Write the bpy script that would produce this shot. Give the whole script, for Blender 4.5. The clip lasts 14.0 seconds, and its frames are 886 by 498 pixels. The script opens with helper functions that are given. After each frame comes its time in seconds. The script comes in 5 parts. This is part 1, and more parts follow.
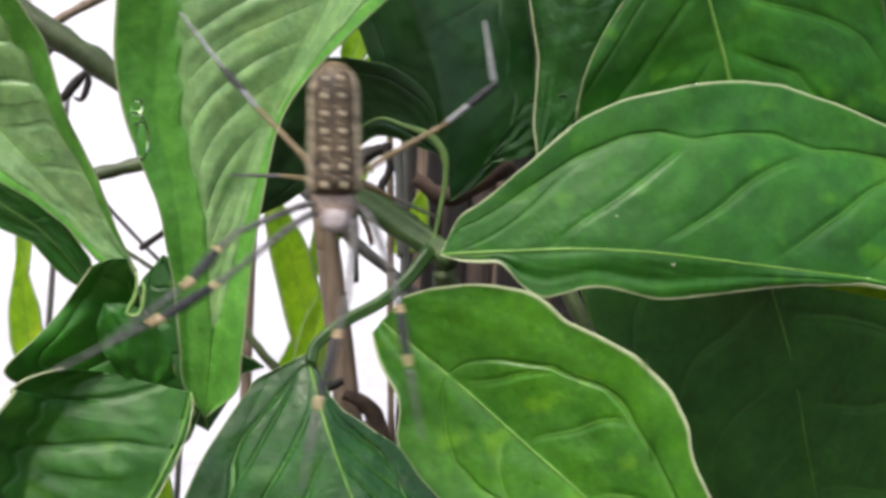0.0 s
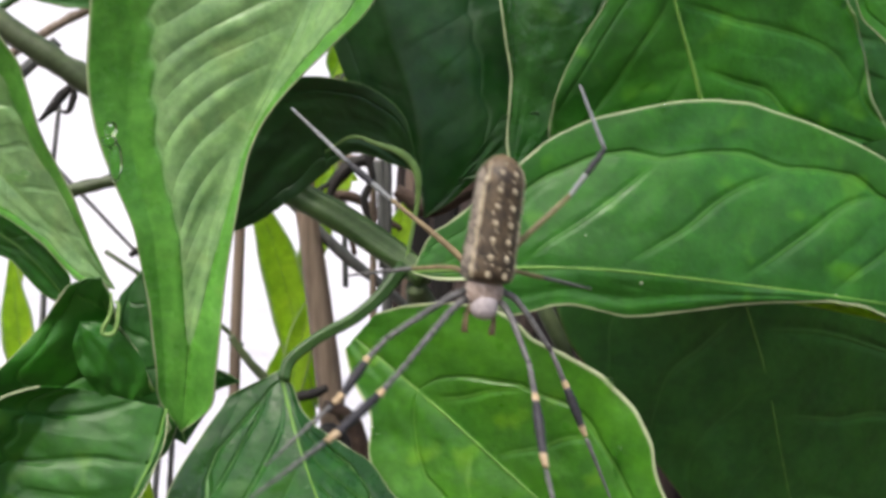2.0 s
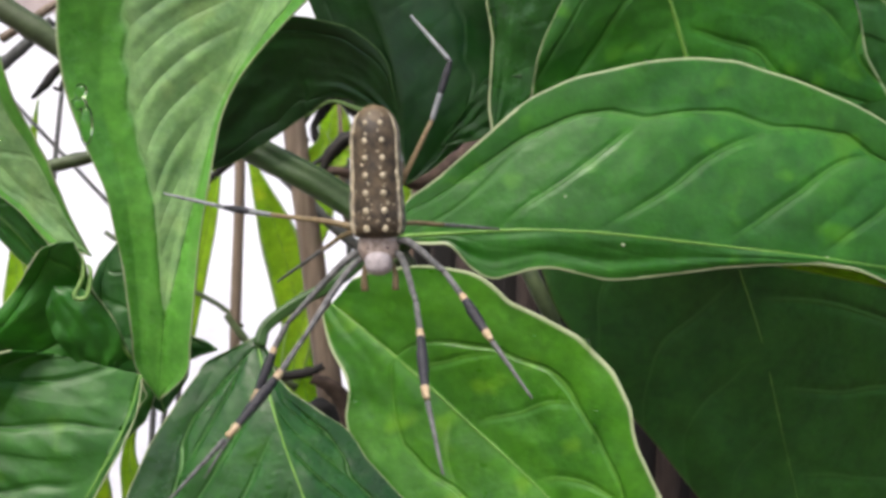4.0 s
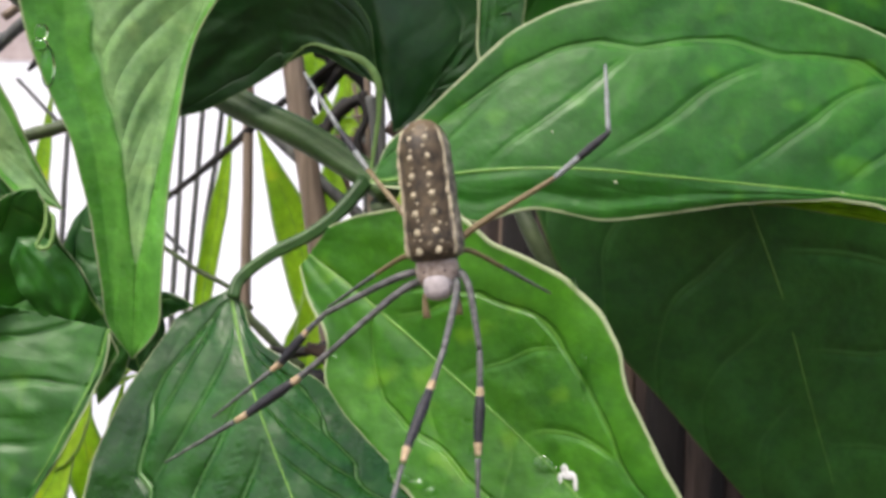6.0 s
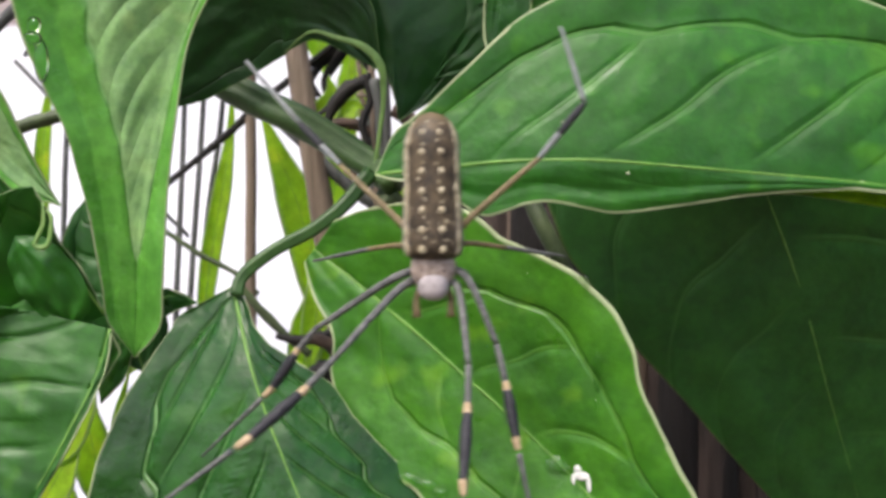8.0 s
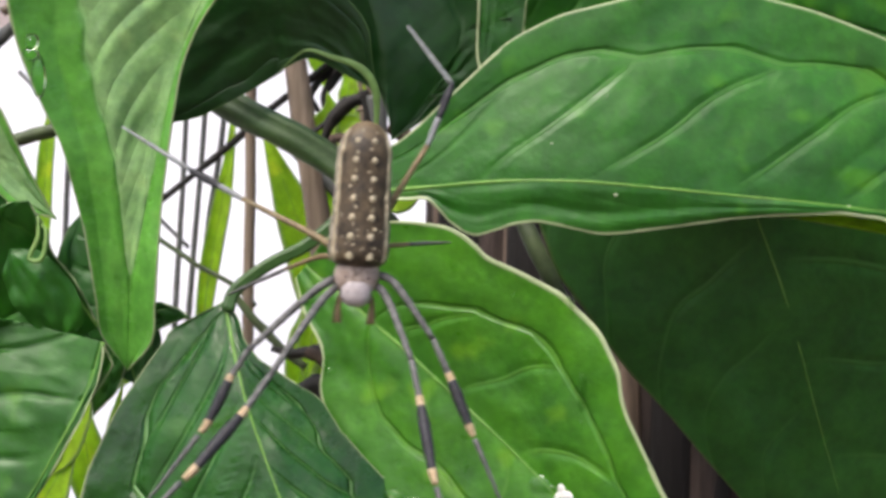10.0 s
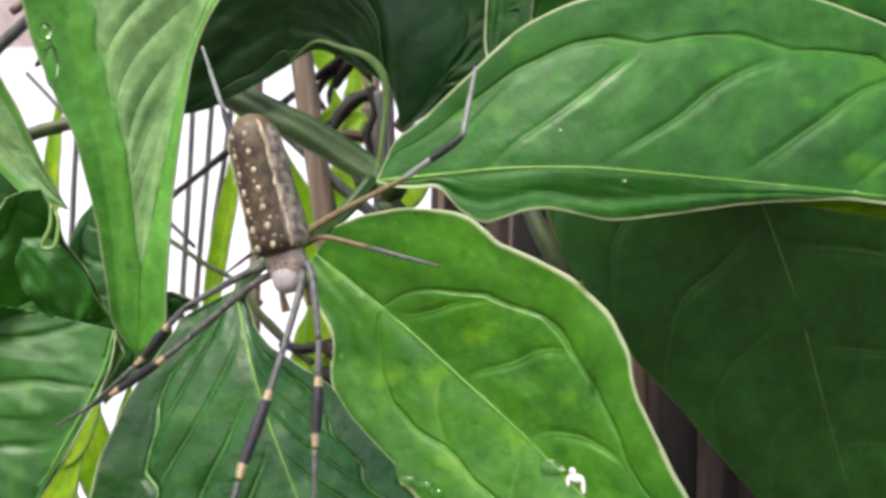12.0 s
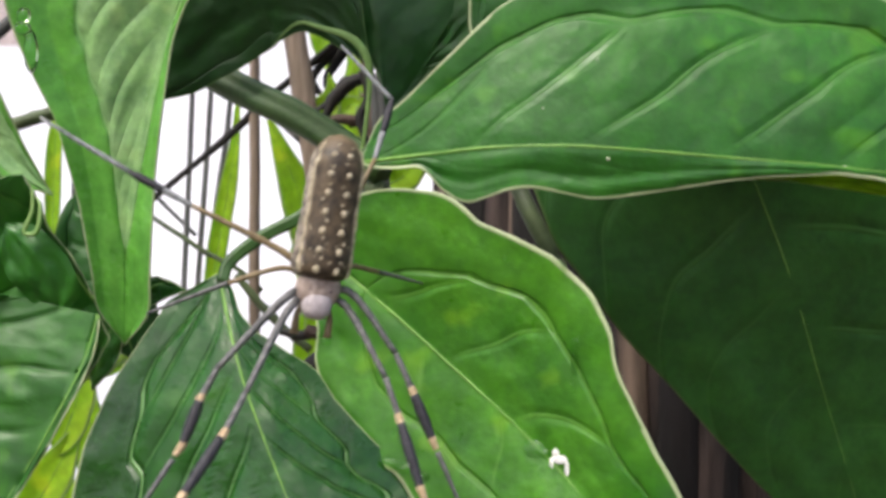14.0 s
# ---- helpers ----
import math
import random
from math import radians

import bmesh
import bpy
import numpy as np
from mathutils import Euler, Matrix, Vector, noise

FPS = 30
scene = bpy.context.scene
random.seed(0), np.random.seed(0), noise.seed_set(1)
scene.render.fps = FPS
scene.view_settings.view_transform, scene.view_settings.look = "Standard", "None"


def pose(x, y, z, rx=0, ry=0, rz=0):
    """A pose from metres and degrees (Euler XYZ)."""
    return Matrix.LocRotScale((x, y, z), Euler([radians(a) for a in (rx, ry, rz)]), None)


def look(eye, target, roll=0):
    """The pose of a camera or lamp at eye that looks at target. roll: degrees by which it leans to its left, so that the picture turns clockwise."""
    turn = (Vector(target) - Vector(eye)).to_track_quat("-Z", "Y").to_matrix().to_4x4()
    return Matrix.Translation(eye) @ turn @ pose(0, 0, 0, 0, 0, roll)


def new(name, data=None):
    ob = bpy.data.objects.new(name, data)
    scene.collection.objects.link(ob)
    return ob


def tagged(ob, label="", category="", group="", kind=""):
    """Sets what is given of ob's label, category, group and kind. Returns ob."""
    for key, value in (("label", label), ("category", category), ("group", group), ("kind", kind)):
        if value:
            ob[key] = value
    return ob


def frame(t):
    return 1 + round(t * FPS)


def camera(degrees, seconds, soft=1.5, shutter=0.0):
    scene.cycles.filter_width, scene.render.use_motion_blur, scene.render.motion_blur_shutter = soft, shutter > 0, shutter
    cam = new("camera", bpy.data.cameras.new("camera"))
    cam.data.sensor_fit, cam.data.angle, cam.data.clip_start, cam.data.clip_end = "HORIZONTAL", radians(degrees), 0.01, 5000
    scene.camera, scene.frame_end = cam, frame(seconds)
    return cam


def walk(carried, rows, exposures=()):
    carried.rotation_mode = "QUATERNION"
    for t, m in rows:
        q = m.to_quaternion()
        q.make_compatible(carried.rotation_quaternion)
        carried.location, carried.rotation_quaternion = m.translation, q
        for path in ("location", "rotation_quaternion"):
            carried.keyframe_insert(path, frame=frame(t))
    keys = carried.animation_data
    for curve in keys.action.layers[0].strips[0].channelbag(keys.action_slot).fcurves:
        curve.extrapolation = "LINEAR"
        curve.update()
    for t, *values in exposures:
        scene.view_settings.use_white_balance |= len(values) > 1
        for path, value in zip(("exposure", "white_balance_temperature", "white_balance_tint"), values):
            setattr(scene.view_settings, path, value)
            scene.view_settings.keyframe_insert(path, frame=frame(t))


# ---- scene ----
cam = camera(42.0, 14.0, soft=3.4, shutter=0.5)
cam.data.dof.use_dof, cam.data.dof.focus_distance, cam.data.dof.aperture_fstop = True, 0.28, 30.0

# Lengths below are in centimetres about a point 1.2 m above the soil.
EYE_LEVEL = 1.2
PATH = [
    (0, -5.751, -1.795, 2.458, 89.455, -7.521, 1.491),
    (0.5, -4.666, -2.260, 3.405, 88.116, -7.284, 1.236),
    (0.9, -3.964, -2.586, 3.108, 88.111, -7.777, 1.239),
    (1, -3.974, -2.584, 3.088, 87.934, -7.677, 1.324),
    (1.1, -3.968, -2.386, 3.134, 88.120, -7.181, 1.283),
    (1.5, -4.667, -2.415, 3.511, 88.582, -7.242, 1.536),
    (1.8, -4.672, -2.377, 3.541, 89.221, -6.749, 0.069),
    (2, -4.627, -2.355, 3.428, 88.577, -6.707, 1.471),
    (2.5, -4.554, -2.201, 3.630, 87.991, -6.636, 1.405),
    (3, -4.532, -2.087, 3.532, 87.608, -7.031, 1.226),
    (3.2, -4.241, -2.101, 3.450, 87.645, -6.253, 1.317),
    (5.3, -0.980, -0.807, -0.019, 92.740, -2.262, 0.421),
    (5.5, -0.815, -0.503, -0.054, 92.957, -1.394, 0.317),
    (5.7, -0.509, -0.377, -0.036, 92.416, -0.557, 0.011),
    (5.9, -0.159, -0.246, -0.079, 91.381, -0.094, 0.044),
    (6, -0.134, -0.258, -0.132, 90.956, -0.294, 0.054),
    (6.1, -0.068, -0.159, -0.135, 90.731, -0.550, -0.063),
    (6.4, 0.016, -0.001, 0.023, 90.198, -0.135, -0.005),
    (6.5, -0.000, 0.001, -0.000, 90.001, 0.002, -0.005),
    (7, -0.432, 0.292, 0.350, 89.327, 0.150, -0.136),
    (7.5, -0.278, 0.473, 0.578, 88.766, 0.542, -0.349),
    (8, -0.132, 0.485, 0.700, 88.964, 0.094, -0.580),
    (8.2, -0.433, 0.465, 0.994, 88.354, -0.408, -0.617),
    (10.3, 0.406, 0.093, 0.915, 89.985, 0.645, 0.210),
    (10.5, -0.136, 0.014, 0.606, 90.723, -0.239, 0.189),
    (10.7, 0.131, -0.019, 0.498, 90.687, 0.028, 0.009),
    (11, 0.439, -0.056, 0.363, 90.446, -0.012, 0.162),
    (11.4, 0.770, -0.025, 0.260, 90.308, 0.215, 0.272),
    (11.5, 0.774, -0.026, 0.236, 90.119, 0.190, 0.292),
    (12, 0.091, 0.018, 0.241, 90.194, 0.516, -0.037),
    (12.5, 0.052, 0.088, 0.326, 90.116, 0.869, -0.558),
    (13, 0.677, 0.052, 0.214, 90.431, 0.493, -0.467),
    (13.5, 0.754, 0.107, 0.278, 90.538, 0.887, -0.485),
    (14, 1.157, 0.322, -0.028, 89.801, 1.915, -0.664),
]


def spot(x, y, z):
    return Vector((x * 0.01, y * 0.01, EYE_LEVEL + z * 0.01))


def eye_pose(x, y, z, rx, rz, roll):
    m = pose(0, 0, 0, rx, 0, rz) @ pose(0, 0, 0, 0, 0, roll)
    return Matrix.Translation(spot(x, y, z)) @ m


EXPOSURE = 0.6
walk(cam, [(t, eye_pose(*row)) for t, *row in PATH],
     [(t, EXPOSURE + more, 6500, 10) for t, more in ((0.0, -0.08), (3.2, -0.08), (5.4, 0.0), (11.2, 0.0), (11.3, 0.08), (11.4, 0.4), (11.5, 0.58), (11.6, 0.5),
                                                      (11.7, 0.32), (11.8, 0.22), (12.0, 0.15), (12.3, 0.08), (12.6, 0.04), (14.0, 0.04))])

# ---- light: a bright overcast day ----
SUN_HEIGHT, SUN_TURN = radians(58), radians(212)
world = bpy.data.worlds.new("overcast")
scene.world = world
world.use_nodes = True
sky = world.node_tree.nodes.new("ShaderNodeTexSky")
sky.sky_type, sky.sun_disc = "NISHITA", False
sky.sun_elevation, sky.sun_rotation = SUN_HEIGHT, SUN_TURN
sky.air_density, sky.dust_density, sky.ozone_density = 1.0, 6.0, 1.0
back = world.node_tree.nodes["Background"]
back.inputs["Strength"].default_value = 0.15
world.node_tree.links.new(sky.outputs[0], back.inputs["Color"])
sun = new("sun", bpy.data.lights.new("sun", "SUN"))
sun.data.energy, sun.data.angle, sun.data.color = 1.4, radians(20), (1.0, 0.97, 0.92)
sun.matrix_world = look((0, 0, 0), (-math.sin(SUN_TURN) * math.cos(SUN_HEIGHT), -math.cos(SUN_TURN) * math.cos(SUN_HEIGHT), -math.sin(SUN_HEIGHT)))
sun.location = (0, -1, 4)


# ---- materials ----
def material(name):
    m = bpy.data.materials.new(name)
    m.use_nodes = True
    t = m.node_tree
    return m, t, t.nodes["Principled BSDF"], t.nodes["Material Output"]


def node(t, kind, **sets):
    n = t.nodes.new(kind)
    for key, value in sets.items():
        n.inputs[key.replace("_", " ")].default_value = value
    return n


def noise_tex(t, scale, detail=4.0, rough=0.55, space="Object"):
    co = t.nodes.new("ShaderNodeTexCoord")
    n = node(t, "ShaderNodeTexNoise", Scale=scale, Detail=detail, Roughness=rough)
    t.links.new(co.outputs[space], n.inputs["Vector"])
    return n


def ramp(t, source, stops):
    r = t.nodes.new("ShaderNodeValToRGB")
    while len(r.color_ramp.elements) < len(stops):
        r.color_ramp.elements.new(0.5)
    for e, (at, colour) in zip(r.color_ramp.elements, stops):
        e.position, e.color = at, (*colour, 1)
    t.links.new(source, r.inputs["Fac"])
    return r


def mix(t, fac, a, b, blend="MIX"):
    n = t.nodes.new("ShaderNodeMix")
    n.data_type, n.blend_type = "RGBA", blend
    for slot, value in ((0, fac), (6, a), (7, b)):
        if isinstance(value, bpy.types.NodeSocket):
            t.links.new(value, n.inputs[slot])
        elif slot == 0:
            n.inputs[slot].default_value = value
        else:
            n.inputs[slot].default_value = (*value, 1)
    return n.outputs[2]


def times(t, source, factor):
    n = t.nodes.new("ShaderNodeMath")
    n.operation = "MULTIPLY"
    t.links.new(source, n.inputs[0])
    n.inputs[1].default_value = factor
    return n.outputs[0]


def bump(t, shader, height, strength, distance):
    b = node(t, "ShaderNodeBump", Strength=strength, Distance=distance)
    t.links.new(height, b.inputs["Height"])
    t.links.new(b.outputs[0], shader.inputs["Normal"])


def attribute(t, name):
    n = t.nodes.new("ShaderNodeAttribute")
    n.attribute_name = name
    return n.outputs["Fac"]


def fade(t, source, wide, strength):
    """Strength at source 0, falling to nothing at wide."""
    n = t.nodes.new("ShaderNodeMapRange")
    n.interpolation_type = "SMOOTHSTEP"
    for key, value in (("From Min", 0.0), ("From Max", wide), ("To Min", 1.0), ("To Max", 0.0)):
        n.inputs[key].default_value = value
    t.links.new(source, n.inputs["Value"])
    m = t.nodes.new("ShaderNodeMath")
    m.operation = "MULTIPLY"
    t.links.new(n.outputs[0], m.inputs[0])
    t.links.new(strength, m.inputs[1])
    return m.outputs[0]


def larger(t, a, b):
    m = t.nodes.new("ShaderNodeMath")
    m.operation = "MAXIMUM"
    t.links.new(a, m.inputs[0])
    t.links.new(b, m.inputs[1])
    return m.outputs[0]


def leaf_material(name, deep, fresh, vein, gloss, clear=0.22, spots=0.5, pale_rim=(0.45, 0.53, 0.3), margin=(1.0, 1.0, 1.0)):
    """Living leaf: mottled green, paler veins and margin, waxy skin, light through the blade."""
    m, t, p, out = material(name)
    big, fine = noise_tex(t, 38, 5), noise_tex(t, 420, 3)
    body = ramp(t, big.outputs["Fac"], [(0.3, deep), (0.52, [(a + b) / 2 for a, b in zip(deep, fresh)]), (0.72, fresh)])
    speck = ramp(t, fine.outputs["Fac"], [(0.35, (0.8, 0.8, 0.8)), (0.7, (1.12, 1.12, 1.05))])
    colour = mix(t, 0.8, body.outputs[0], speck.outputs[0], "MULTIPLY")
    cloud = ramp(t, noise_tex(t, 150, 4, 0.6).outputs["Fac"], [(0.36, (0.74, 0.78, 0.78)), (0.64, (1.22, 1.16, 1.16))])
    colour = mix(t, 0.85, colour, cloud.outputs[0], "MULTIPLY")
    patch = ramp(t, noise_tex(t, 95, 2, 0.4).outputs["Fac"], [(0.62, (0.0,) * 3), (0.72, (spots,) * 3)])
    colour = mix(t, patch.outputs[0], colour, [min(1.0, c * k) for c, k in zip(fresh, (2.2, 1.45, 1.1))])
    near = t.nodes.new("ShaderNodeMath")
    near.operation = "PINGPONG"
    near.inputs[1].default_value = 0.5
    t.links.new(attribute(t, "phase"), near.inputs[0])
    strength = attribute(t, "strength")
    across = t.nodes.new("ShaderNodeMath")
    across.operation = "ABSOLUTE"
    t.links.new(attribute(t, "to_ring"), across.inputs[0])
    ring_line = fade(t, across.outputs[0], 0.016, times(t, attribute(t, "line_tone"), 0.75))
    line = larger(t, fade(t, near.outputs[0], 0.035, strength), ring_line)
    groove = larger(t, fade(t, near.outputs[0], 0.12, strength), fade(t, across.outputs[0], 0.035, attribute(t, "line_tone")))
    colour = mix(t, times(t, line, 0.5), colour, vein)
    # margin tints the strip outside the ring; it carries painted shade and sheen.
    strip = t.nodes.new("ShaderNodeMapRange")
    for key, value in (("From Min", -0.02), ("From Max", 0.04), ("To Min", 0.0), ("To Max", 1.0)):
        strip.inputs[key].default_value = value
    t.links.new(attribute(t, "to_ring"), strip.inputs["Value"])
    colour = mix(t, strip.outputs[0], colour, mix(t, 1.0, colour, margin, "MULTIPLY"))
    rim = t.nodes.new("ShaderNodeAttribute")
    rim.attribute_name = "rim"
    colour = mix(t, rim.outputs["Fac"], colour, pale_rim)
    t.links.new(colour, p.inputs["Base Color"])
    wear = ramp(t, noise_tex(t, 70, 5, 0.65).outputs["Fac"], [(0.34, (gloss - 0.13,) * 3), (0.66, (gloss + 0.18,) * 3)])
    t.links.new(wear.outputs[0], p.inputs["Roughness"])
    p.inputs["Specular IOR Level"].default_value = 0.55
    cells = noise_tex(t, 900, 2)
    pucker = noise_tex(t, 210, 4, 0.6)
    crumple = noise_tex(t, 75, 3, 0.5)
    relief = mix(t, 0.72, mix(t, 0.7, mix(t, 0.5, cells.outputs["Color"], fine.outputs["Color"]), pucker.outputs["Color"]), crumple.outputs["Color"])
    sunk = mix(t, times(t, groove, 0.5), relief, (0.0, 0.0, 0.0))
    bump(t, p, mix(t, times(t, line, 0.3), sunk, (0.7, 0.7, 0.7)), 0.55, 0.0036)
    thin = t.nodes.new("ShaderNodeBsdfTranslucent")
    t.links.new(mix(t, 0.5, colour, (0.22, 0.5, 0.03)), thin.inputs["Color"])
    both = t.nodes.new("ShaderNodeMixShader")
    both.inputs[0].default_value = clear
    t.links.new(p.outputs[0], both.inputs[1])
    t.links.new(thin.outputs[0], both.inputs[2])
    t.links.new(both.outputs[0], out.inputs["Surface"])
    return m


def plain_material(name, dark, light, scale, rough, relief=0.3, depth=0.0008, spec=0.4, detail=5):
    m, t, p, out = material(name)
    a, b = noise_tex(t, scale, detail), noise_tex(t, scale * 7, 3)
    base = ramp(t, a.outputs["Fac"], [(0.32, dark), (0.68, light)])
    grain = ramp(t, b.outputs["Fac"], [(0.3, (0.75 if relief > 0.1 else 0.97,) * 3), (0.7, (1.15 if relief > 0.1 else 1.0,) * 3)])
    t.links.new(mix(t, 0.7, base.outputs[0], grain.outputs[0], "MULTIPLY"), p.inputs["Base Color"])
    p.inputs["Roughness"].default_value, p.inputs["Specular IOR Level"].default_value = rough, spec
    bump(t, p, mix(t, 0.5, a.outputs["Color"], b.outputs["Color"]), relief, depth)
    return m


def streak_material(name, dark, light, across, along, rough, relief=0.5, depth=0.001):
    """Fibres and cracks that run along z."""
    m, t, p, out = material(name)
    co, mp = t.nodes.new("ShaderNodeTexCoord"), t.nodes.new("ShaderNodeMapping")
    mp.inputs["Scale"].default_value = (across, across, along)
    t.links.new(co.outputs["Object"], mp.inputs["Vector"])
    n = node(t, "ShaderNodeTexNoise", Scale=1.0, Detail=6.0, Roughness=0.6)
    t.links.new(mp.outputs[0], n.inputs["Vector"])
    base = ramp(t, n.outputs["Fac"], [(0.3, dark), (0.7, light)])
    t.links.new(base.outputs[0], p.inputs["Base Color"])
    p.inputs["Roughness"].default_value = rough
    bump(t, p, n.outputs["Fac"], relief, depth)
    return m


LEAF = leaf_material("leaf_green", (0.013, 0.105, 0.008), (0.04, 0.22, 0.012), (0.13, 0.38, 0.045), 0.43)
# Sheen painted in: inner blade made pale, margin tint brings back the green.
LEAF_SHEEN = leaf_material("leaf_sheen", (0.25, 0.49, 0.17), (0.41, 0.66, 0.32), (0.55, 0.77, 0.43), 0.27, 0.35, 0.1, margin=(0.52, 0.88, 0.34))
# Darker green puts the shade of covered leaves into the base colour.
LEAF_DEEP_SHADED = leaf_material("leaf_deep_shaded", (0.015, 0.1, 0.011), (0.028, 0.14, 0.015), (0.07, 0.21, 0.04), 0.5, 0.14, 0.0, (0.12, 0.2, 0.06))
# Vein colour is crease shade, painted as dark lines between the bands.
LEAF_CREASE_SHADE = leaf_material("leaf_crease_shade", (0.016, 0.1, 0.01), (0.045, 0.2, 0.02), (0.006, 0.04, 0.005), 0.46)
# Brighter, yellower green than leaf_green, for the broad heart-shaped leaf.
LEAF_BRIGHT = leaf_material("leaf_bright", (0.019, 0.135, 0.007), (0.085, 0.3, 0.015), (0.22, 0.47, 0.08), 0.38, 0.25)
# Near-black green: the deep shade on these leaves sits in their colour.
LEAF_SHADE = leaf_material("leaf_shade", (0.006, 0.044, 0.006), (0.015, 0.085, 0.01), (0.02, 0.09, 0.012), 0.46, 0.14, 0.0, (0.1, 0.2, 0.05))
# Margin tint paints shade from the leaves above onto the outer strip.
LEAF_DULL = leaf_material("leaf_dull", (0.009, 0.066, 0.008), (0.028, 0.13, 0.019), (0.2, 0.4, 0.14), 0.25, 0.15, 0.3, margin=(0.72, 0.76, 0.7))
BLADE = leaf_material("blade_yellow_green", (0.4, 0.68, 0.025), (0.58, 0.84, 0.05), (0.6, 0.84, 0.1), 0.45, 0.65)
MIDRIB = plain_material("midrib_green", (0.12, 0.28, 0.04), (0.2, 0.4, 0.08), 60, 0.4)
PETIOLE = plain_material("petiole_green", (0.02, 0.06, 0.012), (0.045, 0.11, 0.024), 60, 0.42)
PETIOLE_PALE = plain_material("petiole_pale", (0.15, 0.28, 0.07), (0.24, 0.4, 0.12), 60, 0.42)
STEM_GREEN = plain_material("stem_green", (0.035, 0.085, 0.02), (0.075, 0.135, 0.04), 80, 0.5)
OLD_STEM = plain_material("old_stem", (0.05, 0.07, 0.035), (0.1, 0.14, 0.06), 70, 0.5)
TAN = streak_material("tan_stalk", (0.12, 0.09, 0.065), (0.26, 0.2, 0.15), 400, 40, 0.65)
DARK_STALK = streak_material("dark_stalk", (0.05, 0.054, 0.055), (0.14, 0.145, 0.14), 400, 40, 0.6)
BLACK = plain_material("dead_black", (0.008, 0.008, 0.008), (0.025, 0.022, 0.02), 90, 0.7)
DEAD_BROWN = plain_material("dead_brown", (0.03, 0.02, 0.016), (0.12, 0.08, 0.06), 120, 0.8, 0.7, 0.002)
BARK = streak_material("bark", (0.004, 0.004, 0.004), (0.085, 0.06, 0.055), 140, 18, 0.85, 0.9, 0.003)
BARK_TAN = streak_material("bark_tan", (0.05, 0.037, 0.028), (0.25, 0.18, 0.14), 160, 14, 0.8, 0.8, 0.002)
BARK_BLACK = streak_material("bark_black", (0.002, 0.002, 0.002), (0.014, 0.011, 0.012), 140, 18, 0.9, 0.9, 0.003)
CONCRETE = plain_material("pale_concrete", (0.5, 0.5, 0.54), (0.6, 0.6, 0.64), 5, 0.85, 0.3, 0.001)
WALL = plain_material("white_plaster", (0.66, 0.67, 0.72), (0.76, 0.77, 0.81), 5, 0.8, 0.05, 0.0005)
PINK_WALL = plain_material("pink_plaster", (0.34, 0.28, 0.27), (0.46, 0.39, 0.38), 5, 0.85, 0.3, 0.002)
SOIL = plain_material("soil", (0.05, 0.036, 0.025), (0.12, 0.09, 0.065), 9, 0.95, 0.8, 0.02)


# ---- shape helpers ----
def part(name, bm, mat, parent=None, label="", smooth=True):
    """Links a bmesh as one mesh object under a thing or a part."""
    me = bpy.data.meshes.new(name)
    bm.to_mesh(me)
    bm.free()
    me.materials.append(mat)
    if smooth:
        me.polygons.foreach_set("use_smooth", [True] * len(me.polygons))
    ob = new(name, me)
    ob.parent = parent
    return tagged(ob, label)


def thing(name, place, label, category, group="", kind=""):
    ob = new(name)
    ob.empty_display_size = 0.01
    ob.location = place
    return tagged(ob, label, category, group, kind)


def curve_through(points, s):
    """A smooth line through points, s from 0 to 1."""
    n = len(points) - 1
    i = min(int(s * n), n - 1)
    f = s * n - i
    b, c = points[i], points[i + 1]
    a = points[i - 1] if i else b * 2 - c
    d = points[i + 2] if i + 2 <= n else c * 2 - b
    return 0.5 * (b * 2 + (c - a) * f + (a * 2 - b * 5 + c * 4 - d) * f * f + (b * 3 - a - c * 3 + d) * f ** 3)


def tube(bm, points, radii, rings=24, sides=10, flat=1.0, lumps=0.0, seed=0.0, groove=0.0):
    """A round rod along points; radii runs along it too. flat squeezes it front to back."""
    loops = []
    for i in range(rings + 1):
        s = i / rings
        c = curve_through(points, s)
        ahead = (curve_through(points, min(1, s + 0.01)) - curve_through(points, max(0, s - 0.01))).normalized()
        front = Vector((0, -1, 0)) if abs(ahead.y) < 0.9 else Vector((1, 0, 0))
        side = ahead.cross(front).normalized()
        front = side.cross(ahead)
        k = s * (len(radii) - 1)
        j = min(int(k), len(radii) - 2)
        r = radii[j] + (radii[j + 1] - radii[j]) * (k - j)
        ring = []
        for q in range(sides):
            a = 2 * math.pi * q / sides
            bumpy = 1 + lumps * noise.noise((s * 9 + seed, math.cos(a) * 1.3, math.sin(a) * 1.3 + seed))
            bumpy -= groove * math.exp(-((a - 1.35) / 0.3) ** 2)
            ring.append(bm.verts.new(c + (side * math.cos(a) + front * math.sin(a) * flat) * r * bumpy))
        loops.append(ring)
    for lo, hi in zip(loops, loops[1:]):
        for q in range(sides):
            bm.faces.new((lo[q], lo[(q + 1) % sides], hi[(q + 1) % sides], hi[q]))
    bm.faces.new(loops[0][::-1])
    bm.faces.new(loops[-1])
    return bm


def rod(name, points, radii, mat, parent, label="", **more):
    pts = [spot(*p) - parent_place(parent) for p in points]
    return part(name, tube(bmesh.new(), pts, [r * 0.01 for r in radii], **more), mat, parent, label)


def parent_place(ob):
    place = Vector((0, 0, 0))
    while ob:
        place = place + ob.location
        ob = ob.parent
    return place


def width_at(values, s):
    return max(0.0, curve_through([Vector((v, 0, 0)) for v in values], s).x)


